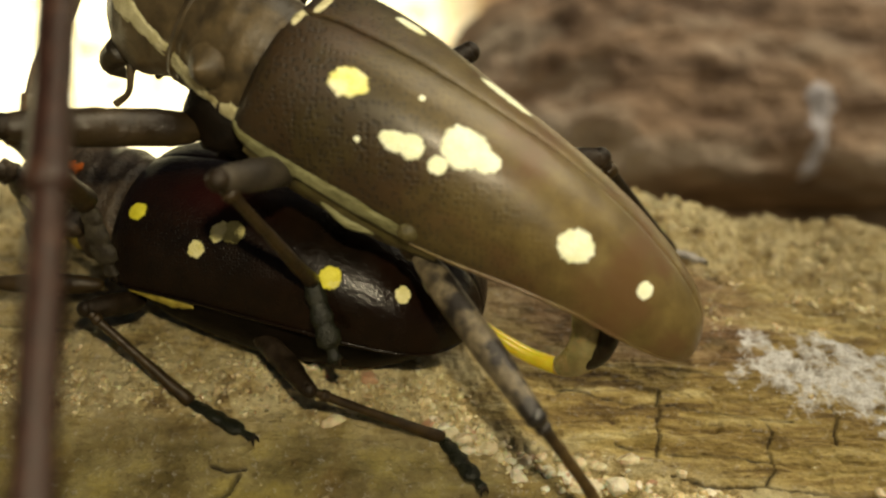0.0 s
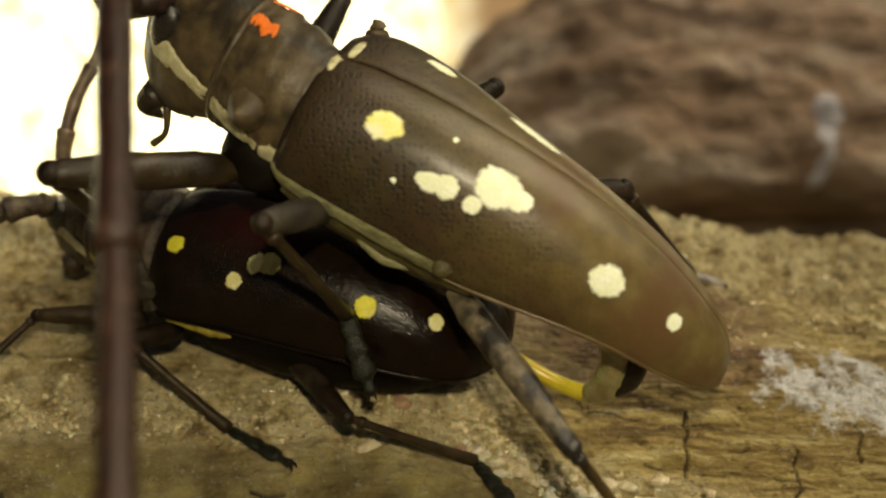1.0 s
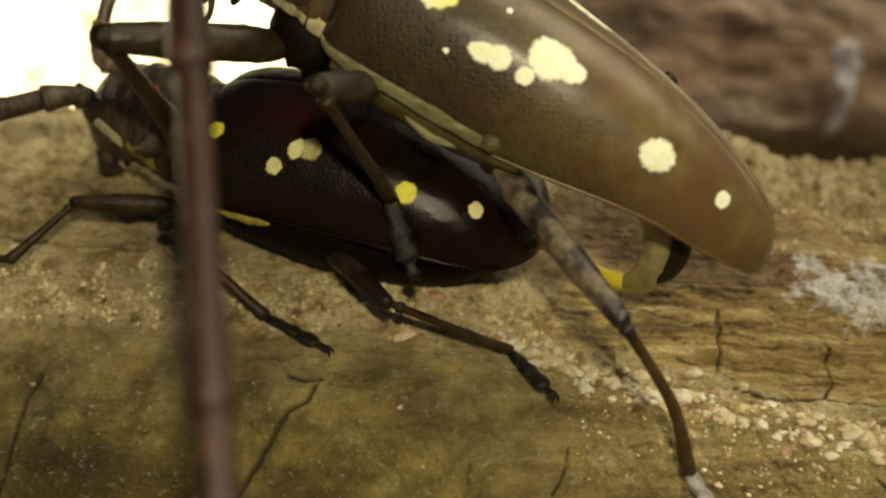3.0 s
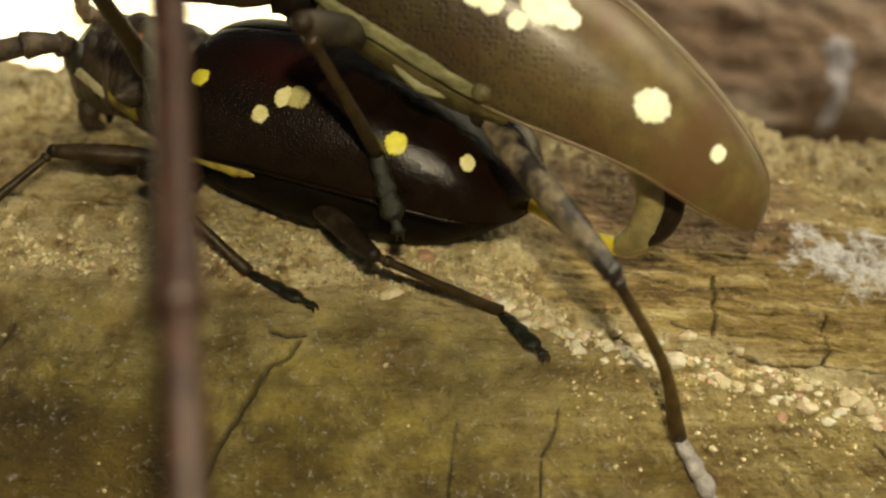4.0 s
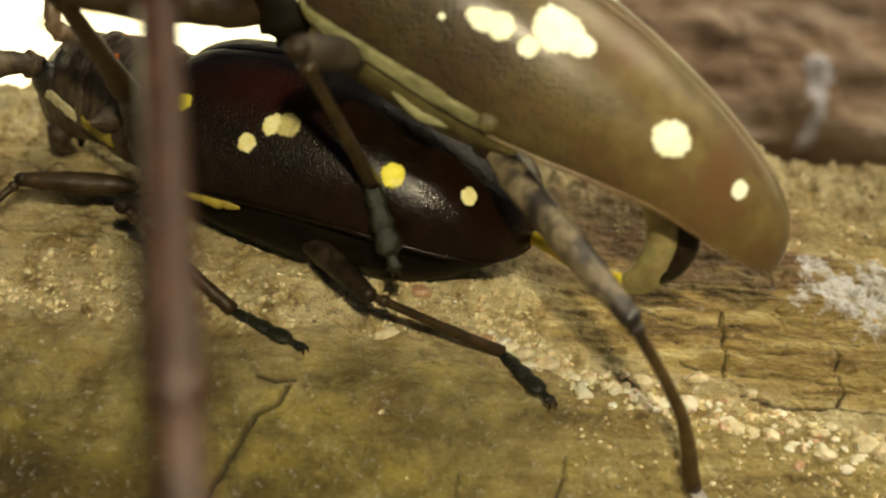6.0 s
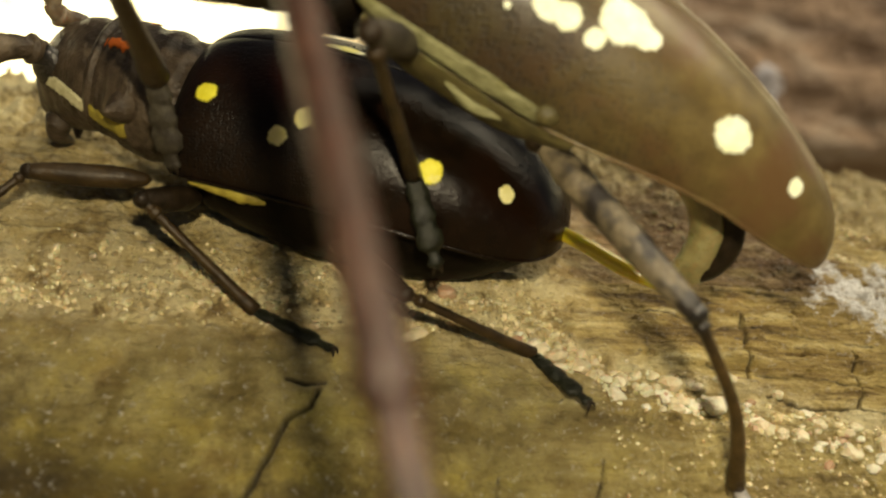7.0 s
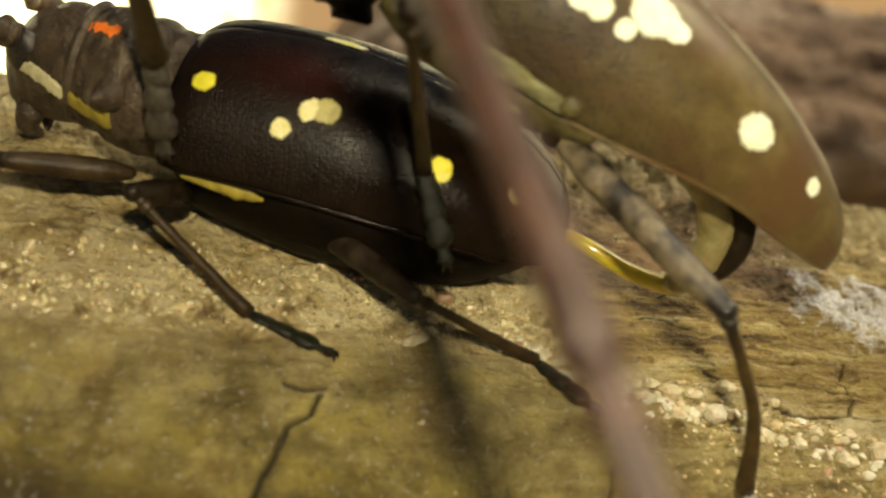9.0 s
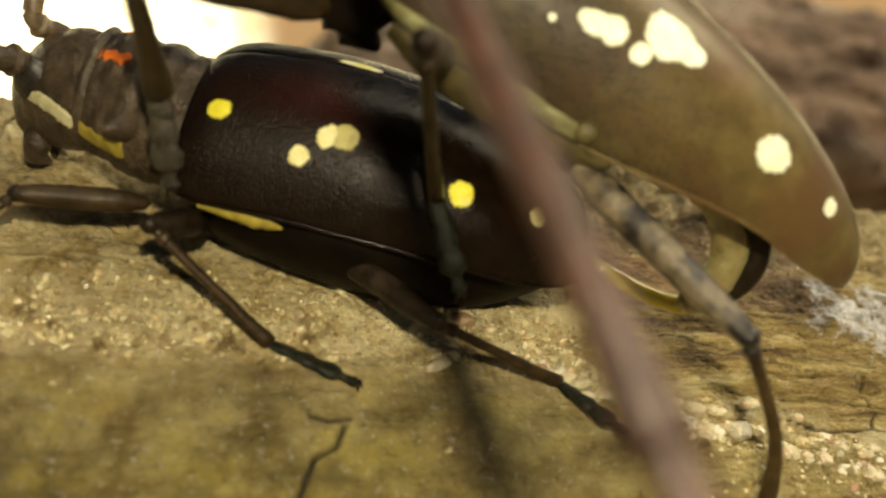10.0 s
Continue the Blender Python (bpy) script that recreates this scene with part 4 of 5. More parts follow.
def build_grains():
    """Loose sand stuck to the log."""
    rng = np.random.RandomState(5)
    shapes = [stone(100 + k, 1.0) for k in range(6)]
    # clumps along the groove, loose grains round them, crumbs on the crest
    cx = np.concatenate([rng.uniform(-3.6, 0.2, 110), rng.uniform(0.0, 3.6, 60), rng.uniform(0.8, 3.6, 90)])
    cs = np.concatenate([GROOVE(cx[:110]) - 0.2 + rng.normal(0, 0.12, 110), GROOVE(cx[110:170]) - 0.08 + rng.normal(0, 0.04, 60), rng.uniform(-0.5, 1.1, 90)])
    which = rng.randint(0, 260, 2600)
    x = np.concatenate([cx[which] + rng.normal(0, 0.05, 2600), rng.uniform(-3.6, 0.2, 1500), rng.uniform(-3.6, 3.6, 120), rng.uniform(0.8, 3.6, 700), rng.uniform(0.3, 3.4, 900)])
    s = np.concatenate([cs[which] + rng.normal(0, 0.03, 2600), GROOVE(x[2600:4100]) - 0.26 + rng.normal(0, 0.17, 1500), rng.uniform(0.9, 3.4, 120), rng.uniform(-0.5, 1.15, 700), GROOVE(x[4920:]) + np.abs(rng.normal(0, 0.3, 900))])
    s[:4100] = np.minimum(s[:4100], GROOVE(x[:4100]) + np.abs(rng.normal(0, 0.05, 4100)) * (rng.rand(4100) < 0.5))
    size = np.clip(rng.gamma(1.6, 0.0055, len(x)) + 0.0035, 0, 0.034)
    size[:2600] *= 1.25
    size[2600:] *= 0.75
    at = log_point(x, s, -size * 0.1)
    verts, faces, first = [], [], 0
    for k in range(len(x)):
        p, f = shapes[k % 6]
        a = rng.uniform(0, 6.3)
        rot = np.array([[math.cos(a), -math.sin(a), 0], [math.sin(a), math.cos(a), 0], [0, 0, 1]])
        verts.append(p @ rot * size[k] + at[k])
        faces += [tuple(first + i for i in q) for q in f]
        first += len(p)
    ob = mesh_object("sand", np.concatenate(verts), faces, GRAIN, smooth=False)
    return tagged(ob, "loose tan sand grains stuck to the log", "sand", kind="stuff")


build_grains()


def build_mould():
    """White granules of mould on the bare wood."""
    rng = np.random.RandomState(9)
    shapes = [stone(140 + k, 1.0) for k in range(5)]
    x, s = rng.normal(2.5, 0.45, 4000), rng.normal(1.42, 0.22, 4000)
    keep = log_relief(x, s)[3] > 0.12
    x, s = x[keep], s[keep]
    size = rng.gamma(1.5, 0.0019, len(x)) + 0.002
    at = log_point(x, s, -size * 0.1)
    verts = [shapes[k % 5][0] * size[k] + at[k] for k in range(len(x))]
    n = len(shapes[0][0])
    faces = [tuple(k * n + i for i in q) for k in range(len(x)) for q in shapes[k % 5][1]]
    return tagged(mesh_object("mould", np.concatenate(verts), faces, MOULD, smooth=False), "white mould granules on the log", "mould", kind="stuff")


build_mould()


# ---- the beetles ----
def build_female():
    base = log_point(-1.1, 1.3) + 0.0
    t = thing("longhorn_beetle", base, "dark brown longhorn beetle with yellow spots crouching on the log", "beetle", "mating beetles")
    fr = FEMALE
    L = fr.length
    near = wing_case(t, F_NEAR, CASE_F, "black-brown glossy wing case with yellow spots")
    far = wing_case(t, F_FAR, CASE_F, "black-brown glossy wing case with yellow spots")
    for case in ((F_NEAR, near), (F_FAR, far)):
        case_lip(*case, CASE_F, 0.014)
    for u, v, a, c, turn, mat, seed in F_SPOTS:
        spot(F_NEAR, near, u, v, a, c, turn, mat, seed)
    for u, v, a, c, turn, mat, seed in F_FAR_SPOTS:
        spot(F_FAR, far, u, v, a, c, turn, mat, seed)
    part("abdomen", loft(fr, [(0.0, -0.02, 0.3, 0.2, 0.28, 0.0), (0.2, -0.02, 0.5, 0.25, 0.4, 0.03), (0.9, -0.02, 0.56, 0.25, 0.49, 0.07), (1.5, -0.02, 0.49, 0.2, 0.45, 0.07), (L - 0.25, -0.01, 0.3, 0.1, 0.27, 0.05), (L - 0.02, 0.0, 0.06, 0.03, 0.1, 0.02)], ribs=0.03), BELLY, t)
    part("side_stripe", tube([F_NEAR(0.08, 1.0) - 0.03 * fr.up - 0.02 * fr.side, F_NEAR(0.17, 1.0) - 0.035 * fr.up - 0.02 * fr.side, F_NEAR(0.27, 1.0) - 0.05 * fr.up - 0.02 * fr.side], [0.01, 0.025, 0.04, 0.012], 26, 12, flat=0.6, flat_up=fr.side, rough=0.4), STRIPE_YELLOW, near, "yellow stripe under the wing case's rim")
    ff = NECK
    pro = part("pronotum", loft(ff, F_PRO, rough=0.07, ribs=0.016), BODY_F, t, "wrinkled dark pronotum")
    for h in (-1, 1):
        part("spine", tube([ff.at(-0.3, h * 0.34 - 0.03, 0.07), ff.at(-0.31, h * 0.42 - 0.03, 0.08), ff.at(-0.33, h * 0.5 - 0.03, 0.1)], [0.1, 0.07, 0.02], 8, 12), BODY_F, pro)
        part("mark", loft_band(ff, F_PRO, [(-0.53, 90 - h * 31), (-0.47, 90 - h * 28), (-0.42, 90 - h * 30), (-0.36, 90 - h * 25)], [0.03, 0.04, 0.022, 0.04, 0.025], 11 + h, n=30, ragged=0.6), ORANGE, pro, "orange mark")
    head = part("head", loft(ff, F_HEAD, rough=0.06), BODY_F, t, "dark grooved head")
    part("collar", loft(ff, [(-0.54, 0.0, 0.335, 0.34, 0.31, -0.095), (-0.57, 0.0, 0.35, 0.355, 0.33, -0.105), (-0.6, -0.01, 0.335, 0.34, 0.33, -0.115)]), BODY_F, head)
    for h in (-1, 1):
        part("eye", ball(ff.at(-0.88, h * 0.25 - 0.2, 0.03), (0.1, 0.06, 0.13), (ff.back, ff.side, ff.up)), EYE, head)
        part("jaw", tube([ff.at(-0.84, h * 0.14 - 0.12, -0.3), ff.at(-0.86, h * 0.12 - 0.12, -0.42), ff.at(-0.82, h * 0.03 - 0.12, -0.5)], [0.08, 0.06, 0.015], 10, 10), BODY_F, head)
    part("cheek_stripe", loft_band(ff, F_HEAD, [(-0.93, 12), (-0.854, 7), (-0.738, 3), (-0.617, -6), (-0.55, -9)], [0.015, 0.035, 0.04, 0.045, 0.045], 9), STRIPE_CREAM, head, "cream stripe along the cheek")
    part("neck_stripe", loft_band(ff, F_PRO, [(-0.55, -11), (-0.45, -14), (-0.36, -11), (-0.27, -8)], [0.045, 0.05, 0.055, 0.05], 10), STRIPE_YELLOW, pro, "dull yellow stripe along the neck's side")
    antenna(t, [ff.at(-0.92, 0.02, 0.1), (-2.90, 5.44, 1.33), (-3.3, 5.28, 1.27), (-4.2, 5.0, 1.2), (-5.6, 5.1, 1.0)], [0.07, 0.075, 0.07, 0.05, 0.03], [0, 0.12, 0.32, 0.5, 0.68, 0.85, 1.0], BODY_F)
    antenna(t, [ff.at(-0.92, -0.42, 0.12), (-2.76, 5.85, 1.5), (-2.66, 5.95, 1.9), (-2.48, 6.2, 2.28), (-2.3, 6.6, 2.9), (-2.3, 7.2, 3.3)], [0.06, 0.055, 0.045, 0.04, 0.03], [0, 0.15, 0.32, 0.52, 0.75, 1.0], FEELER_PALE)
    dark = (LEG_DARK, LEG_BROWN, TARSUS_DARK)
    brown = (LEG_BROWN, LEG_BROWN, TARSUS_DARK)
    leg(t, (-2.12, 5.1, 0.72), (-2.70, 4.98, 0.78), (-3.05, 4.72, 0.5), log_point(-3.4, 1.72, 0.03), 0.056, brown, wide=1.35)
    leg(t, (-1.84, 5.0, 0.66), (-2.07, 4.70, 0.745), (-1.505, 4.63, 0.175), (-1.10, 4.39, 0.09), 0.062, dark, wide=1.35)
    leg(t, (-1.16, 4.88, 0.56), (-0.744, 4.32, 0.438), (-0.02, 4.48, 0.03), (0.20, 4.10, -0.03), 0.06, dark, wide=1.45)
    leg(t, (-1.9, 5.9, 0.8), (-2.2, 6.4, 1.0), (-2.5, 6.7, 0.75), log_point(-2.8, -0.4, 0.03), 0.068, dark, wide=1.35)
    leg(t, (-1.5, 5.85, 0.75), (-1.4, 6.4, 1.0), (-1.5, 6.9, 0.75), log_point(-1.7, -0.7, 0.03), 0.068, dark, wide=1.35)
    leg(t, (-0.8, 5.55, 0.65), (-0.4, 6.1, 0.95), (0.1, 6.6, 0.6), log_point(0.4, -0.4, 0.03), 0.068, dark, wide=1.35)
    return t


def build_male():
    fr = MALE
    L = fr.length
    t = thing("longhorn_beetle", (0.0, 4.6, 0.6), "olive-brown longhorn beetle with cream spots mounted on another", "beetle", "mating beetles")
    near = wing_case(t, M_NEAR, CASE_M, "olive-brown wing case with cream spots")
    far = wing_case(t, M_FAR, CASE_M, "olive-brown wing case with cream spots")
    for case in ((M_NEAR, near), (M_FAR, far)):
        case_lip(*case, CASE_M, 0.012, u0=0.4)
    for u, v, a, c, turn, mat, seed in M_SPOTS:
        spot(M_NEAR, near, u, v, a, c, turn, mat, seed)
    for u, v, a, c, turn, mat, seed in M_FAR_SPOTS:
        spot(M_FAR, far, u, v, a, c, turn, mat, seed)
    part("abdomen", loft(fr, [(0.0, -0.04, 0.25, 0.2, 0.25), (0.25, -0.06, 0.33, 0.2, 0.30), (0.8, -0.05, 0.33, 0.2, 0.26), (1.4, -0.02, 0.31, 0.15, 0.13), (1.9, 0.0, 0.24, 0.1, 0.08), (L - 0.15, 0.01, 0.12, 0.05, 0.05)], ribs=0.06), BELLY_M, t, "brown segmented abdomen")
    part("breast", rim_plate(M_NEAR, 0.04, 0.47, [0.45, 0.85, 1.0, 1.0, 0.95, 0.8, 0.45], 0.13, 0.19), BREAST_LOW, t, "olive-brown breast plate under the rim")
    part("breast_lobe", tube([fr.at(0.58, 0.36, -0.24), fr.at(0.74, 0.37, -0.26), fr.at(0.88, 0.35, -0.23)], [0.014, 0.026, 0.016], 14, 14, flat=0.5, flat_up=fr.side, rough=0.15), BREAST_M, t)
    part("hip", ball((-0.185, 4.12, 1.425), (0.06, 0.05, 0.055)), BREAST_LOW, t)
    part("side_stripe", band(M_NEAR, [0.0, 0.1, 0.3, 0.41], [0.95, 0.945, 0.942, 0.95], [0.03, 0.048, 0.052, 0.05, 0.03], lift=0.01), BREAST_M, near, "pale green-cream downy side under the wing case's edge")
    pro = part("pronotum", loft(fr, M_PRO, rough=0.06, ribs=0.005), BODY_M, t, "wrinkled olive-brown pronotum")
    for h in (-1, 1):
        part("spine", tube([fr.at(-0.22, h * 0.27 - 0.03, 0.05), fr.at(-0.22, h * 0.36 - 0.03, 0.06), fr.at(-0.23, h * 0.43 - 0.03, 0.08)], [0.14, 0.1, 0.03], 8, 12), BODY_M, pro)
        part("mark", loft_band(fr, M_PRO, [(-0.45, 90 - h * 25), (-0.40, 90 - h * 21), (-0.34, 90 - h * 24), (-0.29, 90 - h * 20)], [0.03, 0.045, 0.026, 0.045, 0.03], 7 + h, n=30, ragged=0.6), ORANGE, pro, "orange mark")
    head = part("head", loft(fr, M_HEAD, rough=0.05), BODY_M, t, "olive-brown grooved head")
    part("collar", loft(fr, [(-0.44, 0.0, 0.315, 0.386, 0.37, -0.1), (-0.47, 0.0, 0.332, 0.402, 0.39, -0.11), (-0.5, -0.005, 0.318, 0.39, 0.39, -0.12)]), BODY_M, head)
    for h in (-1, 1):
        part("eye", ball(fr.at(-0.88, h * 0.25 - 0.22, 0.03), (0.09, 0.06, 0.15), (fr.back, fr.side, fr.up)), EYE, head)
        part("jaw", tube([fr.at(-0.9, h * 0.12 - 0.22, -0.48), fr.at(-0.95, h * 0.1 - 0.22, -0.62), fr.at(-0.88, h * 0.02 - 0.22, -0.72)], [0.085, 0.07, 0.015], 10, 10), BODY_M, head)
        part("palp", tube([fr.at(-0.8, h * 0.15 - 0.2, -0.5), fr.at(-0.75, h * 0.19 - 0.2, -0.64), fr.at(-0.8, h * 0.2 - 0.2, -0.76)], [0.025, 0.018, 0.024], 10, 8), BODY_M, head)
    part("cheek_stripe", loft_band(fr, M_HEAD, [(-0.99, 8), (-0.905, 3), (-0.771, 0), (-0.615, -7), (-0.5, -12)], [0.02, 0.05, 0.055, 0.05, 0.045], 3), STRIPE_CREAM, head, "cream stripe along the cheek")
    part("neck_stripe", loft_band(fr, M_PRO, [(-0.465, -17), (-0.36, -22), (-0.24, -24), (-0.12, -26)], [0.06, 0.07, 0.06, 0.05], 5), STRIPE_CREAM, pro, "cream stripe along the neck's side")
    part("breast_patch", loft_band(fr, M_PRO, [(-0.1, -25), (-0.02, -25), (0.06, -24)], [0.05, 0.085, 0.07], 6), STRIPE_CREAM, pro)
    part("scutellum", ball(fr.at(0.05, 0.02, 0.40), (0.05, 0.11, 0.022), (fr.back, fr.side, fr.up)), STRIPE_CREAM, t, "cream shield between the wing cases")
    part("shoulder_spine", tube([M_FAR(0.03, 0.42), M_FAR(0.02, 0.42) + 0.06 * fr.up - 0.03 * fr.side, M_FAR(0.01, 0.42) + 0.1 * fr.up - 0.05 * fr.side], [0.07, 0.05, 0.012], 8, 12), BODY_M, far)
    feeler = antenna(t, [fr.at(-0.96, -0.04, 0.12), (-1.66, 4.35, 2.70), (-1.53, 3.82, 2.79), (-1.40, 3.30, 2.50), (-1.22, 2.58, 2.01), (-1.03, 1.82, 1.50), (-0.90, 1.30, 1.05), (-0.85, 0.95, 0.4)], [0.075, 0.085, 0.075, 0.068, 0.062, 0.056, 0.05, 0.045], [0, 0.255, 0.30, 0.55, 0.74, 0.9, 1.0], ANTENNA, "long red-brown jointed feeler")
    antenna(t, [fr.at(-0.96, -0.44, 0.14), (-1.55, 5.5, 2.9), (-1.5, 6.1, 3.2), (-1.3, 7.0, 3.3), (-0.9, 8.2, 3.0)], [0.075, 0.08, 0.07, 0.05, 0.035], [0, 0.22, 0.3, 0.52, 0.75, 1.0], ANTENNA)
    mott = (LEG_MOTTLED, LEG_GOLD, TARSUS_PALE)
    dark = (LEG_DARK, LEG_DARK, TARSUS_DARK)
    leg(t, (-0.165, 4.33, 1.26), (0.405, 3.52, 0.755), (0.89, 3.75, -0.28), (1.10, 3.60, -0.60), 0.069, mott, bend=np.array((0.72, 3.61, 0.23)), wide=1.6, ring=True)
    part("hip_joint", ball((-0.175, 4.30, 1.27), (0.07, 0.06, 0.075)), LEG_DARK, t)
    leg(t, (-0.78, 4.50, 1.62), (-1.0, 3.79, 1.785), (-0.73, 4.48, 1.0), (-0.60, 4.33, 0.60), 0.072, (LEG_DOWNY, LEG_OLIVE, TARSUS_DARK), wide=1.5, shin=0.95, pad=(0.1, -1, 0.2))
    part("fore_breast", tube([fr.at(-0.22, 0.16, -0.2), fr.at(-0.02, 0.16, -0.36), (-1.22, 4.68, 1.86)], [0.17, 0.18, 0.12, 0.07], 18, 16, rough=0.12, seed=9), BELLY, t, "dark breast above the front legs")
    leg(t, (-1.24, 4.64, 1.80), (-2.05, 4.08, 1.95), (-1.985, 4.72, 1.37), (-1.93, 4.80, 0.90), 0.088, (LEG_OLIVE, LEG_OLIVE, TARSUS_GREY), wide=1.4, shin=1.2, pad=(-0.3, -1, 0.1))
    leg(t, (0.0, 5.1, 1.4), (0.90, 5.15, 1.50), (1.55, 5.9, 0.62), log_point(1.82, 0.5, 0.03), 0.085, (LEG_DARK, LEG_DARK, TARSUS_PALE))
    leg(t, (-0.4, 5.1, 1.75), (0.13, 5.4, 2.07), (-0.25, 5.55, 1.35), (-0.5, 5.55, 1.12), 0.085, dark)
    leg(t, (-1.2, 5.2, 1.9), (-0.82, 5.85, 2.55), (-1.06, 5.7, 2.05), (-0.78, 5.72, 1.66), 0.085, dark)
    # the coupling tube from its tail to the other beetle's
    part("coupling_tube", tube([(0.08, 4.86, 0.62), (0.24, 4.70, 0.59), (0.45, 4.60, 0.50), (0.62, 4.52, 0.465), (0.72, 4.47, 0.48), (0.78, 4.44, 0.52)], [0.04, 0.045, 0.05, 0.045], 20, 14), TUBE_YELLOW, t, "wet yellow membrane tube")
    part("coupling_sheath", tube([(0.54, 4.36, 1.14), (0.69, 4.34, 1.03), (0.765, 4.34, 0.88), (0.775, 4.36, 0.72), (0.72, 4.40, 0.58), (0.63, 4.44, 0.50)], [0.08, 0.1, 0.108, 0.108, 0.095, 0.06], 36, 16, rough=0.06), TUBE_PALE, t, "pale translucent sheath")
    part("tail_hook", tube([(0.74, 4.25, 1.08), (0.825, 4.23, 0.95), (0.85, 4.24, 0.8), (0.81, 4.29, 0.65), (0.72, 4.37, 0.54)], [0.055, 0.055, 0.055, 0.05, 0.03], 26, 14), LEG_DARK, t, "dark curved tail hook")
    return t, feeler


# u, v, half length, half width (cm), turn, material, seed
F_SPOTS = [
    (0.077, 0.481, 0.062, 0.056, 0, SPOT_YELLOW, 1),
    (0.271, 0.66, 0.05, 0.056, 0, SPOT_CREAM, 2),
    (0.320, 0.525, 0.05, 0.066, 20, SPOT_CREAM, 3),
    (0.356, 0.505, 0.075, 0.07, 0, SPOT_DULL, 8),
    (0.633, 0.592, 0.066, 0.07, 0, SPOT_YELLOW, 4),
    (0.814, 0.515, 0.05, 0.052, 0, SPOT_CREAM, 5),
]
M_SPOTS = [
    (0.170, 0.358, 0.1, 0.078, -12, SPOT_LEMON, 11),
    (0.297, 0.524, 0.085, 0.05, -10, SPOT_WHITE, 15),
    (0.327, 0.505, 0.065, 0.06, 0, SPOT_WHITE, 16),
    (0.383, 0.523, 0.05, 0.05, 0, SPOT_WHITE, 17),
    (0.408, 0.365, 0.125, 0.105, 12, SPOT_WHITE, 12),
    (0.454, 0.371, 0.07, 0.06, 0, SPOT_WHITE, 18),
    (0.671, 0.547, 0.095, 0.088, 0, SPOT_WHITE, 13),
    (0.825, 0.488, 0.042, 0.05, 0, SPOT_WHITE, 14),
    (0.295, 0.234, 0.016, 0.016, 0, SPOT_WHITE, 19),
    (0.235, 0.614, 0.016, 0.016, 0, SPOT_WHITE, 22),
]
M_FAR_SPOTS = [
    (0.42, 0.175, 0.16, 0.042, -4, SPOT_WHITE, 21),
    (0.19, 0.235, 0.09, 0.035, 0, SPOT_WHITE, 23),
    (0.03, 0.098, 0.025, 0.085, 0, STRIPE_CREAM, 26),
]
F_FAR_SPOTS = [
    (0.111, 0.25, 0.06, 0.028, 0, SPOT_LEMON, 24),
    (0.335, 0.045, 0.12, 0.035, 0, SPOT_LEMON, 25),
]
build_female()
male, feeler = build_male()


# ---- behind ----
def back_point(X, A, lift=0.0):
    """The log behind: X along it, A round it from its top towards the camera."""
    r = 5.0 + 0.3 * field(X * 0.35, np.cos(A) * 2 + 3, 41, 4) + 0.5 * field(X * 0.5, A * 7.0, 42, 4) + 0.16 * field(X * 2.2, A * 13, 43, 3)
    r = r - 4.1 / (1 + np.exp(-(A - 1.24 + 0.05 * field(X * 0.4, X * 0 + 2.0, 46)) / 0.04)) * (A < 2.9)
    r = r * (0.55 + 0.45 * np.sqrt(np.clip((X + 0.6) / 3.2, 0, 1))) + lift
    return np.stack([X + 1.2 * np.cos(A) + 0.25 * field(A * 2, A * 0 + 1.0, 44) - 0.6, 18.8 + 0.05 * X - r * np.sin(A), -3.3 - 0.03 * X + r * np.cos(A)], -1)


def build_back_log():
    n, m = 170, 260
    x = np.concatenate([np.linspace(-0.6, 12, 120), np.linspace(12, 40, 51)[1:]])
    a = np.linspace(0, 2 * np.pi, m, endpoint=False)
    X, A = np.meshgrid(x, a, indexing="ij")
    f = grid_faces(n, m, True) + [tuple(range(m)), tuple((n - 1) * m + j for j in reversed(range(m)))]
    ob = mesh_object("log", back_point(X, A).reshape(-1, 3), f, BARK_BACK)
    for k, (x0, a0, w, h) in enumerate([(6.05, 0.86, 0.2, 0.05), (6.12, 0.91, 0.21, 0.04), (6.06, 0.97, 0.17, 0.04), (6.08, 1.06, 0.12, 0.05), (6.06, 1.13, 0.15, 0.03)]):
        g = np.linspace(0, 2 * np.pi, 20, endpoint=False)
        r = np.linspace(0.05, 1, 5)[:, None]
        edge = 1 + 0.3 * field(np.cos(g) * 2 + k, np.sin(g) * 2, 45 + k, 3)
        p = back_point(x0 + w * r * edge * np.cos(g), a0 + h * r * edge * np.sin(g), 0.012 + 0.02 * (1 - r**2) + 0 * g)
        blot = mesh_object("dropping_blot", p.reshape(-1, 3), grid_faces(5, 20, True) + [tuple(reversed(range(20)))], DROPPING)
        blot.parent = ob
    return tagged(ob, "rotten dark brown log lying behind, with a white streak", "log")


build_back_log()


def build_ground():
    """The soil round the logs, which falls away behind them and runs on to the horizon."""
    ys = np.concatenate([-np.geomspace(5000, 20, 14), np.linspace(-15, 30, 40), np.geomspace(33, 200000, 40)])
    xs = np.concatenate([-np.geomspace(100000, 30, 20), np.linspace(-25, 45, 50), np.geomspace(50, 100000, 20)])
    X, Y = np.meshgrid(xs, ys, indexing="ij")
    drop = np.clip((Y - 26) / 70, 0, 1)
    z = -8.25 - 60 * drop * drop * (3 - 2 * drop) + 0.25 * field(X * 0.3, Y * 0.3, 51, 4)
    f = grid_faces(len(xs), len(ys))
    v = np.stack([X, Y, z], -1).reshape(-1, 3)
    return tagged(mesh_object("ground", v, [tuple(reversed(q)) for q in f], SOIL), "dry sandy soil", "ground", kind="structure")


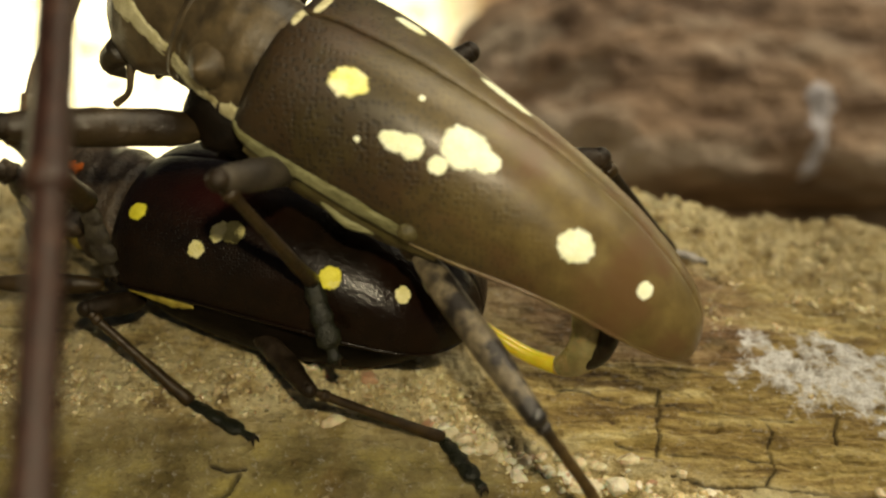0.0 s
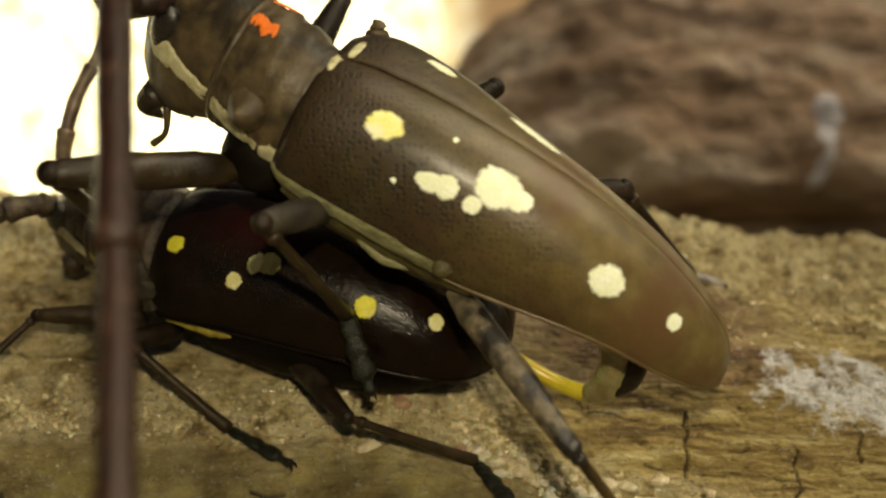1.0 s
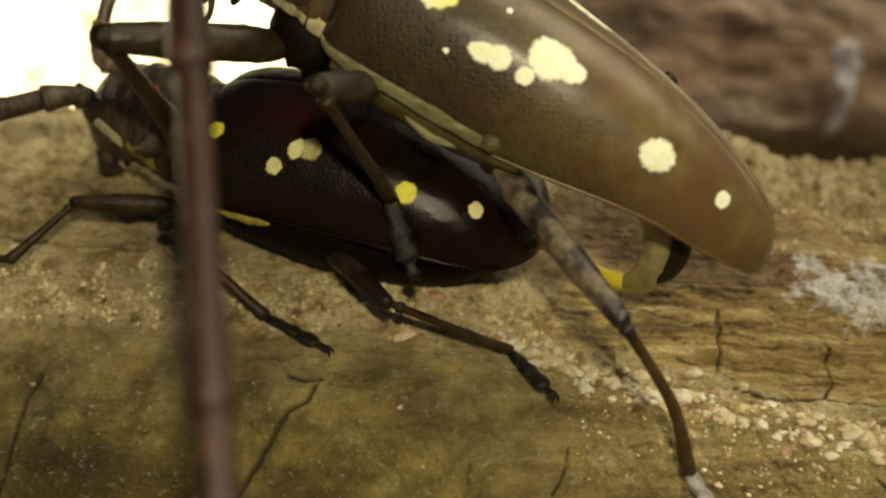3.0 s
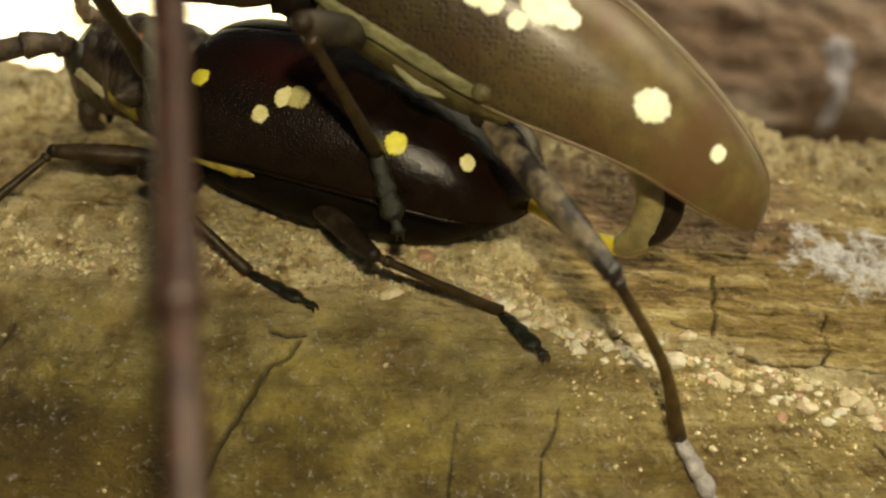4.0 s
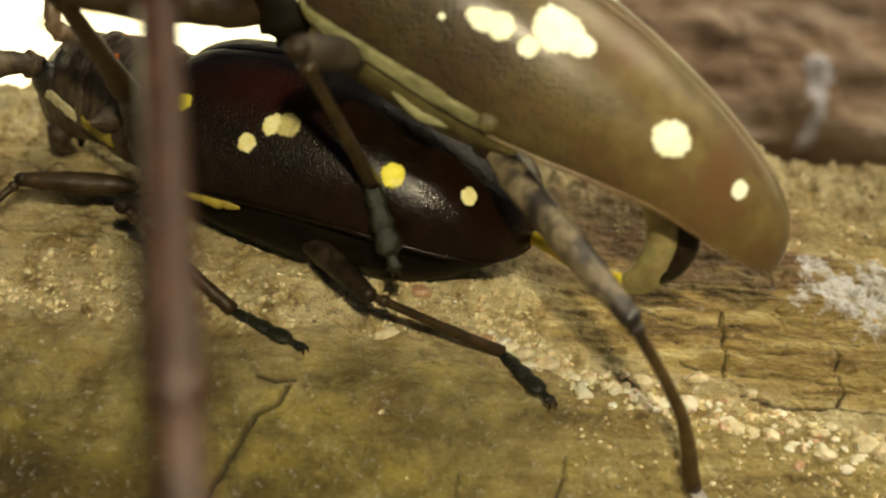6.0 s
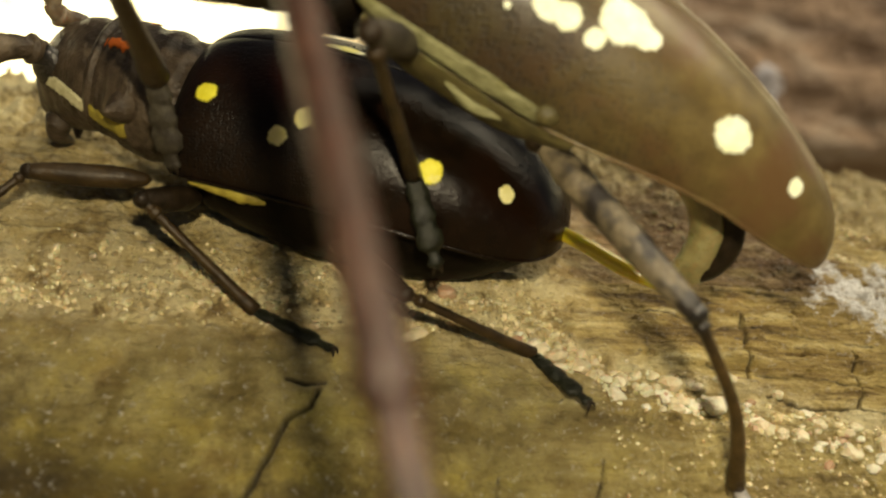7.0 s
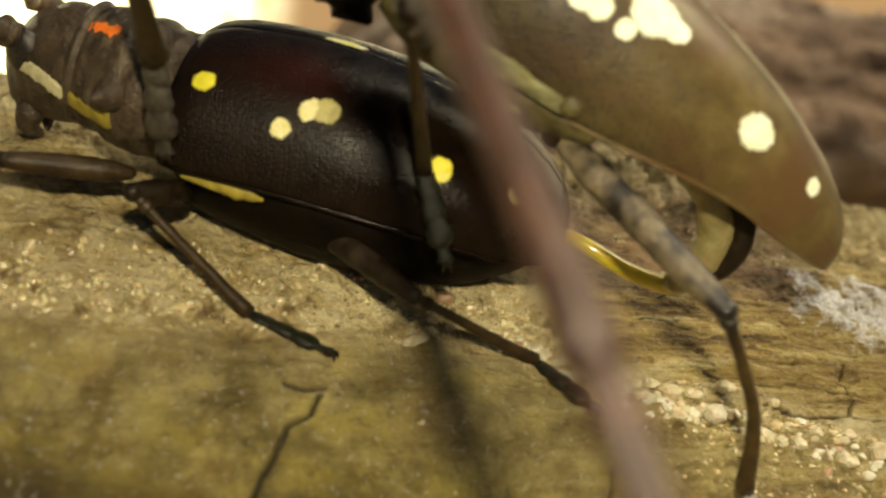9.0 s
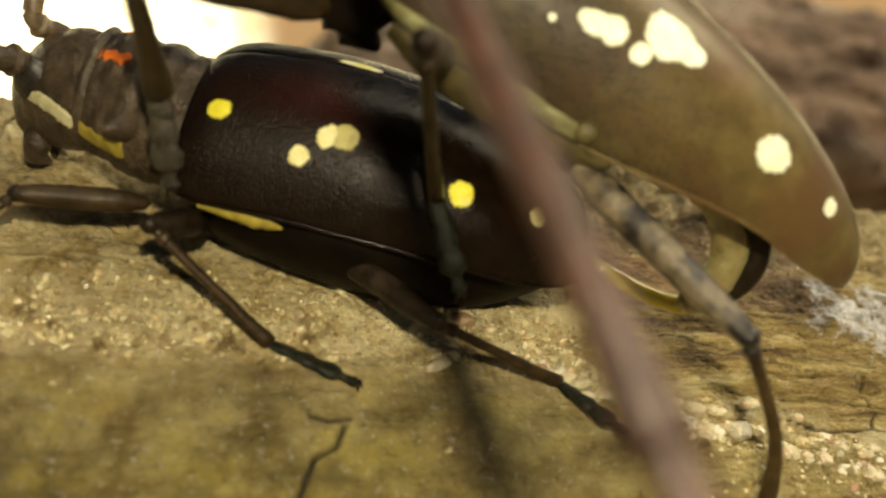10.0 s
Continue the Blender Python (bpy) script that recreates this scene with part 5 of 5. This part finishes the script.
build_ground()
# an added upright sheet; its own glow stands in for sunlight on ground
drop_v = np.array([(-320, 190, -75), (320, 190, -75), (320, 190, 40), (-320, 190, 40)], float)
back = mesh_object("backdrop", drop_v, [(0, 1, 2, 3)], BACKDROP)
tagged(back, "upright glowing sheet painted as blown-out sunlit ground far behind", "backdrop", kind="structure")


def build_torch():
    """The small lamp of a hand torch that is carried beside the lens: a rounded plate with a glowing disc."""
    holder = thing("torch", (0, 0, 0), "small white torch lamp carried beside the lens", "torch")
    glow = bpy.data.materials.new("white_lamp_glow")
    glow.use_nodes = True
    n, l = glow.node_tree.nodes, glow.node_tree.links
    n.remove(n["Principled BSDF"])
    e = n.new("ShaderNodeEmission")
    e.inputs[0].default_value, e.inputs[1].default_value = (1.0, 0.87, 0.68, 1), TORCH_GLOW
    l.new(e.outputs[0], n["Material Output"].inputs[0])
    a = np.linspace(0, 2 * np.pi, 12, endpoint=False)
    ring = np.stack([np.cos(a), np.sin(a), 0 * a], -1)
    disc = part("lamp", (TORCH_R * ring, [tuple(reversed(range(12)))]), glow, holder, "glowing white lamp")
    disc.location = (0, 0, -0.02 * CM)
    rows = [ring * r + np.array((0, 0, z)) for r, z in ((0.13, -0.012), (0.2, -0.012), (0.22, 0.02), (0.22, 0.12), (0.19, 0.15), (0.09, 0.15))]
    part("housing", (np.concatenate(rows), grid_faces(6, 12, True) + [tuple(range(12)), tuple(60 + k for k in reversed(range(12)))]), EYE, holder, "black housing")
    return holder


torch = build_torch()


def motions():
    walk(torch, [(t, m @ Matrix.Translation(Vector(TORCH_AT) * CM)) for t, m in VIEWS])
    rest = male.location.copy()
    # seconds, shift along x and z (cm)
    rows = [(0.0, 0.004, 0.020), (0.5, 0.001, 0.014), (1.0, -0.004, -0.003), (1.5, 0.007, 0.004), (2.0, 0.014, -0.001), (2.5, 0.009, 0.0), (3.0, 0.012, 0.006), (4.3, -0.009, -0.029), (4.5, -0.006, -0.012), (5.0, -0.046, -0.035), (5.2, -0.04, -0.03), (6.3, -0.006, -0.004), (6.5, -0.004, 0.003), (7.0, 0.0, 0.0), (7.5, -0.006, 0.0), (8.0, -0.012, 0.003), (8.5, -0.027, 0.0), (9.0, -0.005, 0.020), (9.5, -0.052, -0.010), (10.0, -0.054, 0.009)]
    walk(male, [(t, Matrix.Translation(rest + Vector((dx * CM, 0, dz * CM)))) for t, dx, dz in rows])
    # the long feeler sways a little against its beetle
    sway = [(0.0, 0.0), (7.5, 0.0), (8.0, 0.018), (8.5, 0.043), (9.0, 0.053), (9.5, 0.042), (10.0, 0.042)]
    walk(feeler, [(t, Matrix.Translation(Vector((dx * CM, 0, 0)))) for t, dx in sway])


motions()
